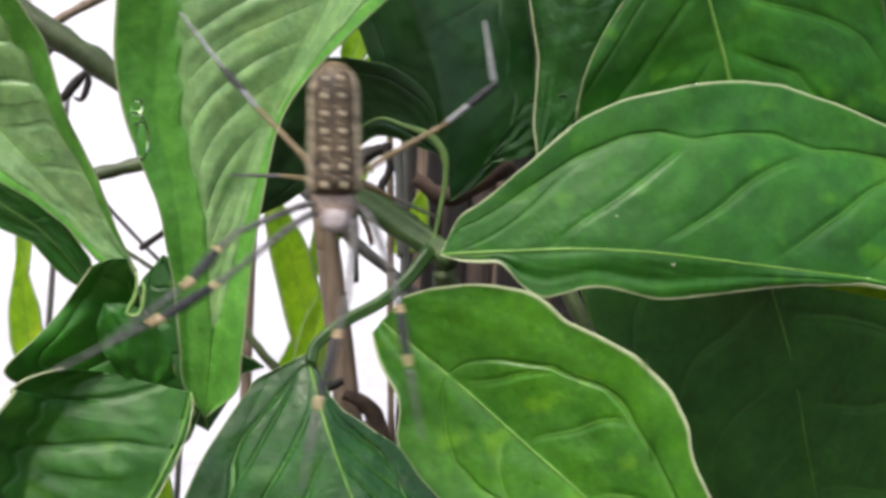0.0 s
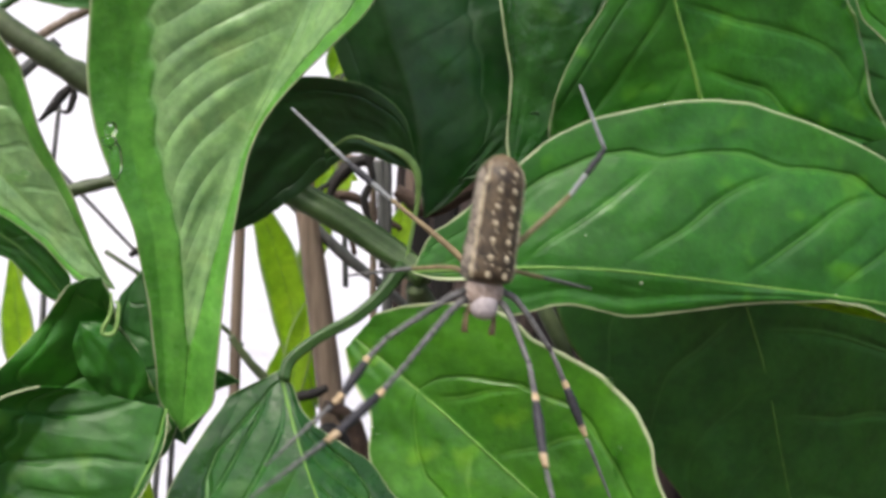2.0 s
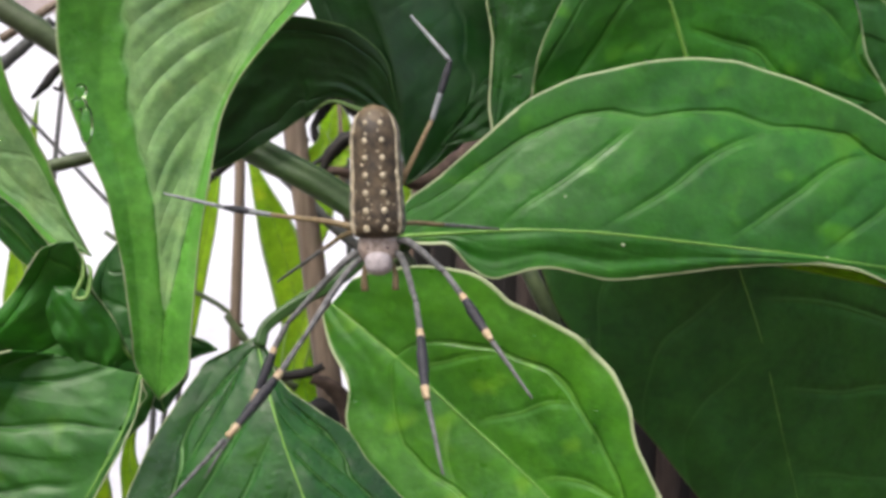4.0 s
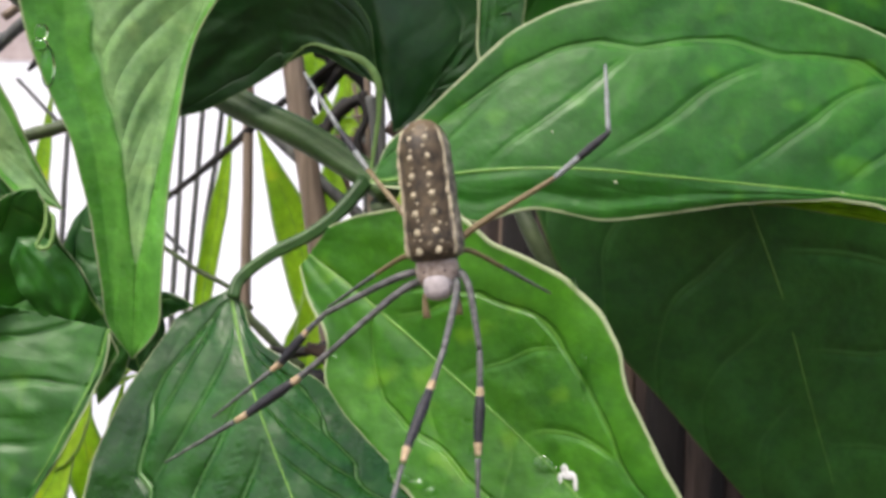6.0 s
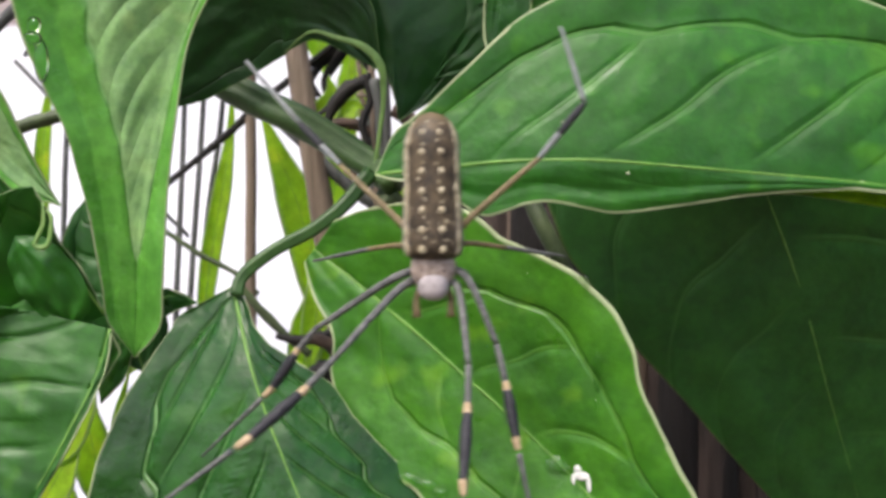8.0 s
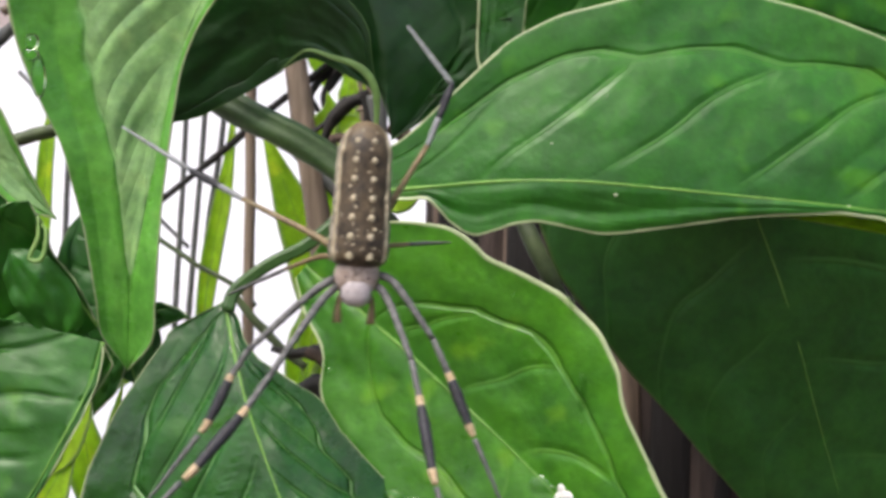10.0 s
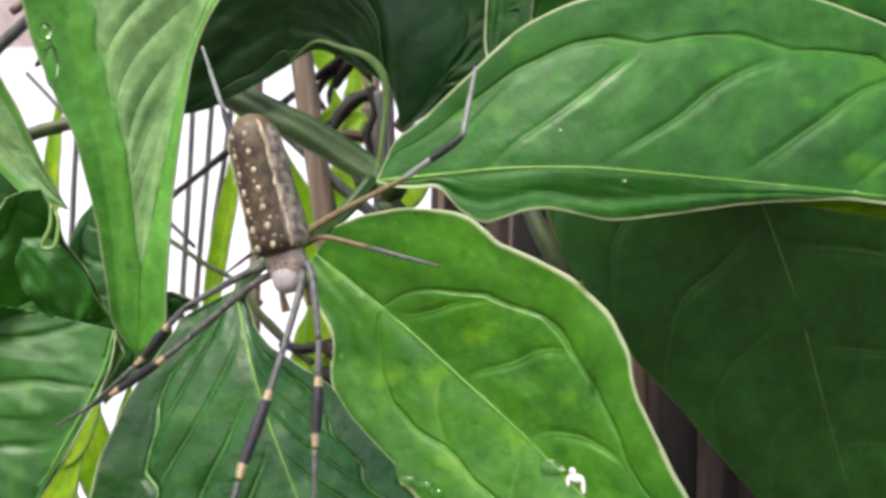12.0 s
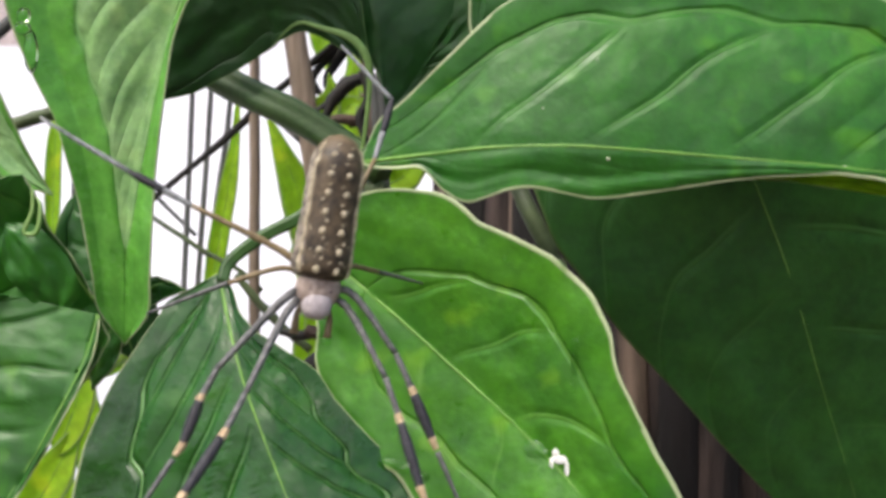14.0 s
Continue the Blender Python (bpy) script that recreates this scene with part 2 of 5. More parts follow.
def leaf(name, parent, mat, mid, left, right, label="", veins=9, sweep=0.1, bend=0.14, quilt=0.055, fold=(0.0, 0.0),
         cup=0.0, wave=0.06, waves=3.0, tilt=0.0, roll=0.0, crease=(1.0, 0.0, 1.0, 0.0), thick=0.045, rib=0.09, rim=0.022, coll=0.76, coll_other=0.0, ring_from=-1.0, ring_to=2.0, quilt_other=1.0, small=1.0, rib_mat=None, line_tone=1.0, spread=1.0, seed=0.0, rows=250, half=46):
    """A broad leaf about a midrib. left and right are its half widths along it; fold bends each half forward (up to the viewer),
    cup bows it, tilt leans the whole back as it rises, sweep and bend set how the side veins run, quilt how far the blade swells between them."""
    points = [spot(*p) for p in mid]
    base = parent_place(parent)
    bm = bmesh.new()
    phase_layer, strong_layer, ring_layer, tone_layer, rim_layer = [bm.verts.layers.float.new(n) for n in ("phase", "strength", "to_ring", "line_tone", "rim")]
    grid, spine = [], []
    for i in range(rows + 1):
        s = i / rows
        c = curve_through(points, s)
        along = curve_through(points, min(1, s + 0.02)) - curve_through(points, max(0, s - 0.02))
        side = Vector((-along.z, 0, along.x)).normalized()
        wl, wr = width_at(left, s), width_at(right, s)
        line = []
        for j in range(-half, half + 1):
            q = j / half
            q = math.copysign(abs(q) ** 0.85, q)
            w = (wl if q > 0 else wr) * abs(q) * 0.01
            most = (wl if q > 0 else wr) * 0.01
            uneven = 0.45 * spread * noise.noise((s * 3 + seed, 1.5 if q > 0 else -1.5, seed))
            phase = (s - sweep * abs(q) - bend * abs(q) ** 4) * veins + (0.35 if q < 0 else 0.0) + uneven + 0.14 * noise.noise((s * 7 + seed, q * 3, 5.5))
            off = abs(phase - round(phase))
            ring = (coll_other if q < 0 and coll_other else coll) * (1 - 0.13 * (0.5 - off)) * (1 - 0.12 * s ** 6) * (min(1.0, max(0.0, s - ring_from) * 7) * min(1.0, max(0.0, ring_to - s) * 2.2)) ** 0.5
            ring *= 1 + 0.09 * noise.noise((s * 11 + seed, 4.4 if q > 0 else -4.4, 1.7))
            inner = min(1.0, abs(q) * 5) * max(0.0, min(1.0, (ring - abs(q)) * 9))
            saw = phase - math.floor(phase)
            each = 0.3 + 0.7 * min(1.0, max(0.0, 0.5 + 1.3 * noise.noise((round(phase) * 3.7 + seed, 2.2 if q > 0 else -2.2, seed))))
            puff = (1 - math.exp(-saw / 0.1)) * (1 - 0.65 * saw) * (1 - math.exp(-(1 - saw) / 0.035))
            twice = phase * 2.3 + 0.6 * noise.noise((s * 5, q * 4, seed + 8.8))
            minor = abs(twice - round(twice)) * max(0.0, noise.noise((s * 6 + seed, q * 3, 9.1)))
            swell = quilt * 0.02 * (each * (0.75 * puff + 0.25 * math.sin(math.pi * off)) + 0.9 * small * minor) * inner * (quilt_other if q < 0 else 1.0) * min(1.0, most / 0.025) ** 2
            swell += quilt * 0.004 * noise.noise((s * 16 + seed, q * 5, 3.3)) * inner
            swell -= 0.0003 * max(0.0, 1 - abs(abs(q) - ring) / 0.03) * (1.0 if quilt else 0.0)
            swell += quilt * 0.006 * min(1.0, max(0.0, abs(q) - ring) * 9) * min(1.0, most / 0.012)
            ripple = wave * 0.01 * abs(q) ** 2.2 * math.sin(waves * 2 * math.pi * s + 2.1 * seed + (1.3 if q > 0 else 0)) * min(1, most / 0.01)
            drift = (0.08 * noise.noise((s * 5 + seed * 3, q * 2.5, 7.1 + seed)) + 0.025 * noise.noise((s * 14 + seed, q * 6, 2.4)) * min(1.0, most / 0.02)) * 0.01
            at, steep = crease[:2] if q > 0 else crease[2:]
            turned = steep * max(0.0, w - at * most)
            lift = w * (fold[0] if q > 0 else fold[1]) + turned + cup * w * abs(q) + swell + ripple + drift
            v = c + side * math.copysign(w, q)
            v.y += (v.z - c.z) * tilt + (v.x - c.x) * roll - lift
            b = bm.verts.new(v - base)
            clear_line = line_tone if most > 0.006 and quilt else 0.0
            b[phase_layer], b[strong_layer] = phase, inner * (0.2 + 0.5 * each) * clear_line * (min(1.0, quilt_other) if q < 0 else 1.0)
            b[ring_layer], b[tone_layer] = abs(q) - ring, clear_line * min(1.0, most / 0.012)
            edge = most - w
            b[rim_layer] = 1.0 if edge < rim * 0.01 and abs(q) > 0.5 else 0.0
            line.append(b)
        grid.append(line)
        spine.append(line[half].co.copy())
    for lo, hi in zip(grid, grid[1:]):
        for a, b, c, d in zip(lo, lo[1:], hi[1:], hi):
            bm.faces.new((a, b, c, d))
    bmesh.ops.remove_doubles(bm, verts=bm.verts, dist=0.00002)
    blade = part(name, bm, mat, parent, label)
    shell = blade.modifiers.new("thickness", "SOLIDIFY")
    shell.thickness, shell.offset = thick * 0.01, 0
    if rib:
        ribs = [spine[int(k * rows / 12)] + Vector((0, -0.0002, 0)) for k in range(13)]
        part("midrib", tube(bmesh.new(), ribs, [rib * 0.01, rib * 0.006, rib * 0.0035, rib * 0.0015], rings=48, sides=8, flat=0.6), rib_mat or MIDRIB, blade, "raised midrib")
    return blade


# ---- setting ----
def sheet(name, size, cuts, mat, rough, label, category, kind="structure"):
    bm = bmesh.new()
    bmesh.ops.create_grid(bm, x_segments=cuts, y_segments=cuts, size=size)
    for v in bm.verts:
        v.co.z += rough * noise.noise((v.co.x * 2.3, v.co.y * 2.3, 0.5)) if max(abs(v.co.x), abs(v.co.y)) < 6 else 0
    return tagged(part(name, bm, mat), label, category, kind=kind)


ground = sheet("ground", 60, 240, SOIL, 0.03, "bare damp brown garden soil", "soil")


def garden_wall(name, y, low, high, mat, label, west=-4.5, east=4.5):
    bm = bmesh.new()
    bmesh.ops.create_cube(bm, size=1, matrix=Matrix.Translation(((west + east) / 2, y, (low + high) / 2)) @ Matrix.Diagonal((east - west, 0.2, high - low, 1)))
    bmesh.ops.bevel(bm, geom=bm.edges, offset=0.012, segments=2, affect="EDGES")
    return tagged(part(name, bm, mat, smooth=False), label, "wall", kind="structure")


garden_wall("wall_north", 14.0, 0.7, 7.5, WALL, "white plastered wall across the road in bright daylight", -55, 55)
garden_wall("wall_west", 13.99, 3.68, 7.4, PINK_WALL, "faded pinkish plaster on the upper wall", -54.8, -3.1)


def raised_road():
    bm = bmesh.new()
    bmesh.ops.create_cube(bm, size=1, matrix=Matrix.Translation((0, 7.9, 0.32)) @ Matrix.Diagonal((110, 12.0, 0.86, 1)))
    bmesh.ops.bevel(bm, geom=bm.edges, offset=0.02, segments=2, affect="EDGES")
    return tagged(part("road", bm, CONCRETE, smooth=False), "pale concrete road behind a low retaining wall", "road", kind="structure")


raised_road()


# ---- a van that passes on the road ----
PAINT = plain_material("van_paint", (0.21, 0.205, 0.23), (0.24, 0.235, 0.26), 3, 0.3, 0.05, 0.0002)
DARK_GLASS = plain_material("van_glass", (0.01, 0.011, 0.013), (0.016, 0.017, 0.02), 3, 0.08, 0.02, 0.0001)
RUBBER = plain_material("tyre_rubber", (0.012, 0.012, 0.012), (0.025, 0.025, 0.025), 60, 0.85)
STEEL = plain_material("rim_steel", (0.12, 0.12, 0.125), (0.18, 0.18, 0.19), 30, 0.35)
LAMP_GLASS = plain_material("lamp_glass", (0.55, 0.55, 0.55), (0.7, 0.7, 0.7), 10, 0.15)


def slab(outline, y_low, y_high, round_by):
    """A side outline of (x, z) points carried across from y_low to y_high, with rounded edges."""
    bm = bmesh.new()
    near, far = [[bm.verts.new((x, y, z)) for x, z in outline] for y in (y_low, y_high)]
    bm.faces.new(near)
    bm.faces.new(far[::-1])
    for k in range(len(outline)):
        n = (k + 1) % len(outline)
        bm.faces.new((near[k], far[k], far[n], near[n]))
    bmesh.ops.recalc_face_normals(bm, faces=bm.faces)
    bmesh.ops.bevel(bm, geom=bm.edges, offset=round_by, segments=2, affect="EDGES")
    return bm


def disc(radius, width, round_by):
    bm = bmesh.new()
    bmesh.ops.create_cone(bm, cap_ends=True, segments=28, radius1=radius, radius2=radius, depth=width, matrix=Matrix.Rotation(radians(90), 4, "X"))
    bmesh.ops.bevel(bm, geom=[e for e in bm.edges if len(e.link_faces) == 2 and e.calc_face_angle() > 1.0], offset=round_by, segments=2, affect="EDGES")
    return bm


def build_van():
    van = thing("van", (-52, 9.5, 0.75), "dark grey van driving past on the road", "van")
    body = part("body", slab([(2.6, 0.35), (2.6, 0.85), (1.75, 1.1), (1.1, 1.75), (-3.65, 1.8), (-3.7, 0.35)], -0.9, 0.9, 0.06), PAINT, van, smooth=False)
    for low, high in ((0.55, 1.5), (-0.75, 0.4), (-2.1, -0.95), (-3.4, -2.25)):
        part("window", slab([(low, 1.12), (high, 1.12), (high - (0.38 if high > 1 else 0), 1.58), (low, 1.58)], -0.912, -0.88, 0.006), DARK_GLASS, body, smooth=False)
    part("bumper", slab([(2.68, 0.3), (2.68, 0.55), (2.5, 0.55), (2.5, 0.3)], -0.86, 0.86, 0.03), RUBBER, van, smooth=False)
    part("headlight", slab([(2.63, 0.66), (2.63, 0.8), (2.35, 0.88), (2.35, 0.66)], -0.915, -0.7, 0.01), LAMP_GLASS, body, smooth=False)
    part("door_handle", slab([(0.3, 0.98), (0.3, 1.02), (0.14, 1.02), (0.14, 0.98)], -0.93, -0.89, 0.008), RUBBER, body, smooth=False)
    for x in (1.65, -2.5):
        for y in (-0.82, 0.82):
            wheel = part("wheel", disc(0.34, 0.2, 0.03), RUBBER, van)
            wheel.location = (x, y, 0.34)
            part("rim", disc(0.2, 0.212, 0.01), STEEL, wheel)
    return van


van = build_van()


# ---- the broad-leaved plant ----
plant = thing("broadleaf_plant", (0.0, 0.33, 0.0), "glossy green broad-leaved shrub, wet with a few drops", "plant")

leaf("leaf", plant, LEAF_SHEEN, [(-2.7, 27.0, 13.85), (-3.97, 27.29, 10.64), (-5.36, 27.69, 7.48), (-6.75, 28.17, 4.32), (-7.54, 28.58, 0.98), (-7.88, 29.2, -2.46)],
     [0.0, 0.82, 1.47, 1.67, 1.61, 1.56, 1.44, 1.1, 0.74, 0.45, 0.29, 0.3, 0.44, 0.55, 0.62, 0.68, 0.76, 0.81, 0.81, 0.75, 0.0],
     [0.0, 1.91, 3.36, 4.1, 4.79, 4.96, 5.1, 5.1, 4.92, 4.71, 4.37, 3.96, 3.33, 2.6, 1.91, 1.52, 1.18, 0.96, 0.78, 0.63, 0.0],
     fold=(0.75, 0.1), cup=0.0, crease=(1.0, 0.0, 0.76, 0.7),
     label="tall bright green leaf with wavy margins", veins=14, sweep=0.4, bend=0.0, quilt=0.09, line_tone=0.8, ring_to=0.86, wave=0.06, seed=1.0, rib=0.035, coll=0.72)
leaf("leaf", plant, LEAF, [(-1.81, 28.6, 2.02), (2.26, 27.31, 2.27), (6.34, 27.23, 1.97), (10.4, 27.34, 1.55), (14.42, 27.63, 0.84), (18.35, 28.2, -0.26)],
     [0.0, 0.93, 1.27, 1.62, 2.03, 2.45, 2.92, 3.37, 3.7, 3.99, 4.18, 4.37, 4.56, 4.71, 4.82, 4.9, 4.92, 4.93, 4.83, 4.73, 4.64, 4.5, 4.35, 4.2, 4.01, 3.8, 3.61, 3.41, 3.22, 3.04, 2.86, 2.69, 2.48, 2.22, 1.98, 1.76, 1.55, 1.27, 0.85, 0.43, 0.0],
     [0.0, 0.2, 0.27, 0.34, 0.94, 1.25, 1.17, 1.04, 0.99, 1.05, 1.13, 1.2, 1.15, 1.05, 0.93, 0.81, 0.69, 0.57, 0.48, 0.39, 0.33, 0.26, 0.19, 0.2, 0.2, 0.3, 0.43, 0.55, 0.63, 0.71, 0.78, 0.84, 0.89, 0.94, 0.97, 0.88, 0.71, 0.53, 0.35, 0.17, 0.0],
     fold=(-0.12, 0.03), cup=-0.08, crease=(0.74, 0.18, 1.0, 0.0),
     label="long glossy green leaf with arching veins", veins=8, sweep=0.24, bend=0.03, quilt=0.032, spread=1.4, wave=0.02, waves=4, seed=2.0, rib=0.05, coll=0.74, coll_other=1.2, quilt_other=0.2, rim=0.06)
leaf("leaf", plant, LEAF_BRIGHT, [(-3.31, 28.6, 0.22), (-1.52, 27.94, -1.18), (0.22, 27.25, -2.66), (1.94, 26.26, -4.15), (3.5, 25.32, -5.8), (4.77, 24.6, -7.7)],
     [0.88, 1.43, 1.83, 2.19, 2.47, 2.7, 2.91, 3.0, 3.0, 2.98, 3.08, 3.19, 3.28, 3.36, 3.42, 3.39, 3.37, 3.31, 3.14, 2.94, 2.62, 2.39, 2.24, 2.1, 1.98, 1.86, 1.79, 1.72, 1.64, 1.54, 1.45, 1.22, 0.07],
     [0.42, 0.71, 0.95, 1.1, 1.24, 1.5, 2.02, 2.31, 2.48, 2.65, 2.73, 2.81, 2.89, 2.97, 2.9, 2.8, 2.83, 2.93, 2.99, 2.97, 2.95, 2.93, 2.9, 2.87, 2.75, 2.61, 2.47, 2.31, 2.12, 1.91, 1.33, 0.65, 0.0],
     fold=(0.42, -0.1), cup=0.0,
     label="broad heart-shaped green leaf with pale midrib", veins=5, sweep=0.18, quilt=0.024, ring_from=0.19, coll=0.66, wave=0.04, seed=3.0, rib=0.065, line_tone=1.1, rim=0.075, coll_other=0.56)
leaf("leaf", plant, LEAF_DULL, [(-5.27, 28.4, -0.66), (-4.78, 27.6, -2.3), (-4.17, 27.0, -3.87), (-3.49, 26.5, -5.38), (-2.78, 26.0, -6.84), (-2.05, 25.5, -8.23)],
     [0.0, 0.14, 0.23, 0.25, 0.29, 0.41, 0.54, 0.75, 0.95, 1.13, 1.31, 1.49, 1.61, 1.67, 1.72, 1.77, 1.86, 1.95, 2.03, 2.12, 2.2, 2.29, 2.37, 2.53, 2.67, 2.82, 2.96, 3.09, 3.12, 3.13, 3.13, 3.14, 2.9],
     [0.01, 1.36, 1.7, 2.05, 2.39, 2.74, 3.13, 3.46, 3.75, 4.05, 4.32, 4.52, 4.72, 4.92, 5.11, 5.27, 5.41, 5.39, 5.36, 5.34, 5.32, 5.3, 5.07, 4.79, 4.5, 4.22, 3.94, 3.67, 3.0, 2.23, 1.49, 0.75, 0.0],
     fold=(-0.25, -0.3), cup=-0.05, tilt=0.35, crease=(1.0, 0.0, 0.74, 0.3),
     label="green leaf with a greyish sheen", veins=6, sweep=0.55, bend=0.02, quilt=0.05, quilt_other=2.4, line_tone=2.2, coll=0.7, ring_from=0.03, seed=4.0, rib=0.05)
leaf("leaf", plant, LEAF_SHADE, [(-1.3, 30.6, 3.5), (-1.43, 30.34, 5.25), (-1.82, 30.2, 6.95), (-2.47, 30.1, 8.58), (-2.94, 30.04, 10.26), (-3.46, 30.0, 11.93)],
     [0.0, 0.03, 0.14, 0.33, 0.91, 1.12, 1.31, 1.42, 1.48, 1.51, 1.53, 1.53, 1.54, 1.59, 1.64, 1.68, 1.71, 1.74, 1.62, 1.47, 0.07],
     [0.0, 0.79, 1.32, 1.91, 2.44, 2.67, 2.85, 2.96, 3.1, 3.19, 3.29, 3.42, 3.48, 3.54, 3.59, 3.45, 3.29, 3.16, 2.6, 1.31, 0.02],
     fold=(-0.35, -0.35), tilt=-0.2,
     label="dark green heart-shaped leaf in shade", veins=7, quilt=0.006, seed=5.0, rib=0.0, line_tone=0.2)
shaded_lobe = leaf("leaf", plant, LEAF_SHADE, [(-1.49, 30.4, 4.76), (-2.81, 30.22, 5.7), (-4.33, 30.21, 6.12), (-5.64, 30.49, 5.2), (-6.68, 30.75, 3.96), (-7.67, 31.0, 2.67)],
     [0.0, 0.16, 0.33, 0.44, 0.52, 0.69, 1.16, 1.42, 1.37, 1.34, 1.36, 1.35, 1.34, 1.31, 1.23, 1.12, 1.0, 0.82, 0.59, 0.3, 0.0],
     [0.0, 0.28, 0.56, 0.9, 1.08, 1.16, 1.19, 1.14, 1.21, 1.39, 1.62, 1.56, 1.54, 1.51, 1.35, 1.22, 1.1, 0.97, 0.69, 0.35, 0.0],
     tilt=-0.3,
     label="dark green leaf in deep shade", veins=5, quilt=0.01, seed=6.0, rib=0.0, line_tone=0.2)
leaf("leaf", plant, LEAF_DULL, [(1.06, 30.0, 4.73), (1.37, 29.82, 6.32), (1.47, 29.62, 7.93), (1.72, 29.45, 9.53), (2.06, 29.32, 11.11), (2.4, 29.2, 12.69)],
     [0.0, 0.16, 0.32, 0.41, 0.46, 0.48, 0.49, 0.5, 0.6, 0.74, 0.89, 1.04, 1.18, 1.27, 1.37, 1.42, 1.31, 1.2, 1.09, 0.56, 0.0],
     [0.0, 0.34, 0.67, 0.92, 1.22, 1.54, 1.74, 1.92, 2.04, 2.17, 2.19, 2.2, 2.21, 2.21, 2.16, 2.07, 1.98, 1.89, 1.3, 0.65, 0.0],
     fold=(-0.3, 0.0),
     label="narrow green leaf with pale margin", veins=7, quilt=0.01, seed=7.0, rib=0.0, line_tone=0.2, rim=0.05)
leaf("leaf", plant, LEAF, [(6.78, 29.2, 4.76), (6.34, 28.96, 6.42), (5.76, 28.62, 8.04), (5.11, 28.21, 9.62), (4.69, 27.87, 11.28), (4.52, 27.6, 12.99)],
     [0.0, 2.19, 3.73, 3.88, 3.99, 4.11, 4.22, 4.1, 3.92, 3.77, 3.41, 2.88, 2.23, 1.73, 1.45, 1.18, 0.97, 0.81, 0.68, 0.43, 0.01],
     [5.9, 5.76, 5.55, 5.35, 5.38, 5.43, 5.44, 5.46, 5.31, 5.13, 4.99, 4.88, 4.79, 4.67, 4.37, 4.01, 3.64, 3.28, 2.75, 1.94, 0.0],
     fold=(-0.25, -0.15),
     label="large upright green leaf with bright midrib", veins=5, sweep=-0.3, bend=-0.1, quilt=0.03, seed=8.0, rib=0.1, coll=1.05)
leaf("leaf", plant, LEAF, [(16.28, 30.0, 5.96), (15.25, 29.83, 7.02), (14.2, 29.65, 8.06), (13.13, 29.44, 9.06), (12.01, 29.23, 10.03), (10.86, 29.0, 10.95)],
     [0.0, 0.12, 0.23, 0.35, 0.46, 0.57, 0.68, 0.78, 0.89, 0.99, 1.03, 1.05, 1.06, 1.07, 1.08, 1.08, 1.08, 1.08, 0.96, 0.71, 0.0],
     [0.0, 0.37, 0.75, 1.14, 1.54, 1.93, 1.95, 1.97, 1.99, 2.01, 2.03, 2.06, 2.06, 1.91, 1.76, 1.62, 1.48, 1.34, 1.21, 0.65, 0.0],
     cup=0.0,
     label="green leaf with pale margin", veins=7, seed=9.0, rib=0.06)
leaf("leaf", plant, LEAF_DEEP_SHADED, [(6.65, 31.5, 6.19), (7.84, 30.98, 2.87), (9.19, 31.44, -0.4), (10.39, 32.44, -3.71), (11.62, 33.55, -7.02), (12.71, 34.8, -10.37)],
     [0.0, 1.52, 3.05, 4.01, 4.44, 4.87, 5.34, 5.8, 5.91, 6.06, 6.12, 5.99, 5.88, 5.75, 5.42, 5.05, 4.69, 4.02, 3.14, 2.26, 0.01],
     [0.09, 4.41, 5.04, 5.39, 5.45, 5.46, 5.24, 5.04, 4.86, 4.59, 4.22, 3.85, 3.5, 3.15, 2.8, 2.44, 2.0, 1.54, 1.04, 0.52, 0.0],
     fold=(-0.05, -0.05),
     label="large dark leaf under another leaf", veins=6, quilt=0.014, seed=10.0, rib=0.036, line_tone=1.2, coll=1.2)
leaf("leaf", plant, LEAF_SHEEN, [(-15.07, 28.0, 7.56), (-14.14, 28.34, 6.21), (-13.1, 28.62, 4.94), (-11.99, 28.87, 3.74), (-10.88, 29.11, 2.53), (-9.73, 29.3, 1.37)],
     [1.96, 2.16, 2.35, 2.42, 2.4, 2.37, 2.33, 2.16, 1.98, 1.78, 1.57, 1.4, 1.27, 1.14, 1.02, 0.84, 0.66, 0.46, 0.3, 0.15, 0.0],
     [0.0, 0.23, 0.46, 0.69, 0.95, 1.22, 1.31, 1.23, 1.16, 1.09, 0.97, 0.84, 0.71, 0.61, 0.54, 0.48, 0.49, 0.5, 0.49, 0.24, 0.0],
     fold=(0.3, 0.2), crease=(0.7, 0.6, 1.0, 0.0),
     label="green leaf with a pale painted sheen and upturned margin", veins=7, quilt=0.06, seed=11.0, rib=0.05)
leaf("leaf", plant, LEAF, [(-15.05, 29.6, 4.05), (-14.11, 29.72, 3.52), (-13.19, 29.83, 2.96), (-12.29, 29.91, 2.36), (-11.55, 29.97, 1.58), (-10.91, 30.0, 0.72)],
     [0.0, 0.09, 0.17, 0.26, 0.35, 0.44, 0.53, 0.56, 0.6, 0.63, 0.66, 0.71, 0.67, 0.59, 0.54, 0.5, 0.47, 0.45, 0.3, 0.15, 0.0],
     [0.0, 0.12, 0.24, 0.35, 0.47, 0.58, 0.68, 0.64, 0.59, 0.55, 0.5, 0.46, 0.42, 0.44, 0.45, 0.44, 0.43, 0.4, 0.3, 0.15, 0.0],
     cup=0.0,
     label="pale underside of a green leaf", veins=6, seed=12.0, rib=0.05)
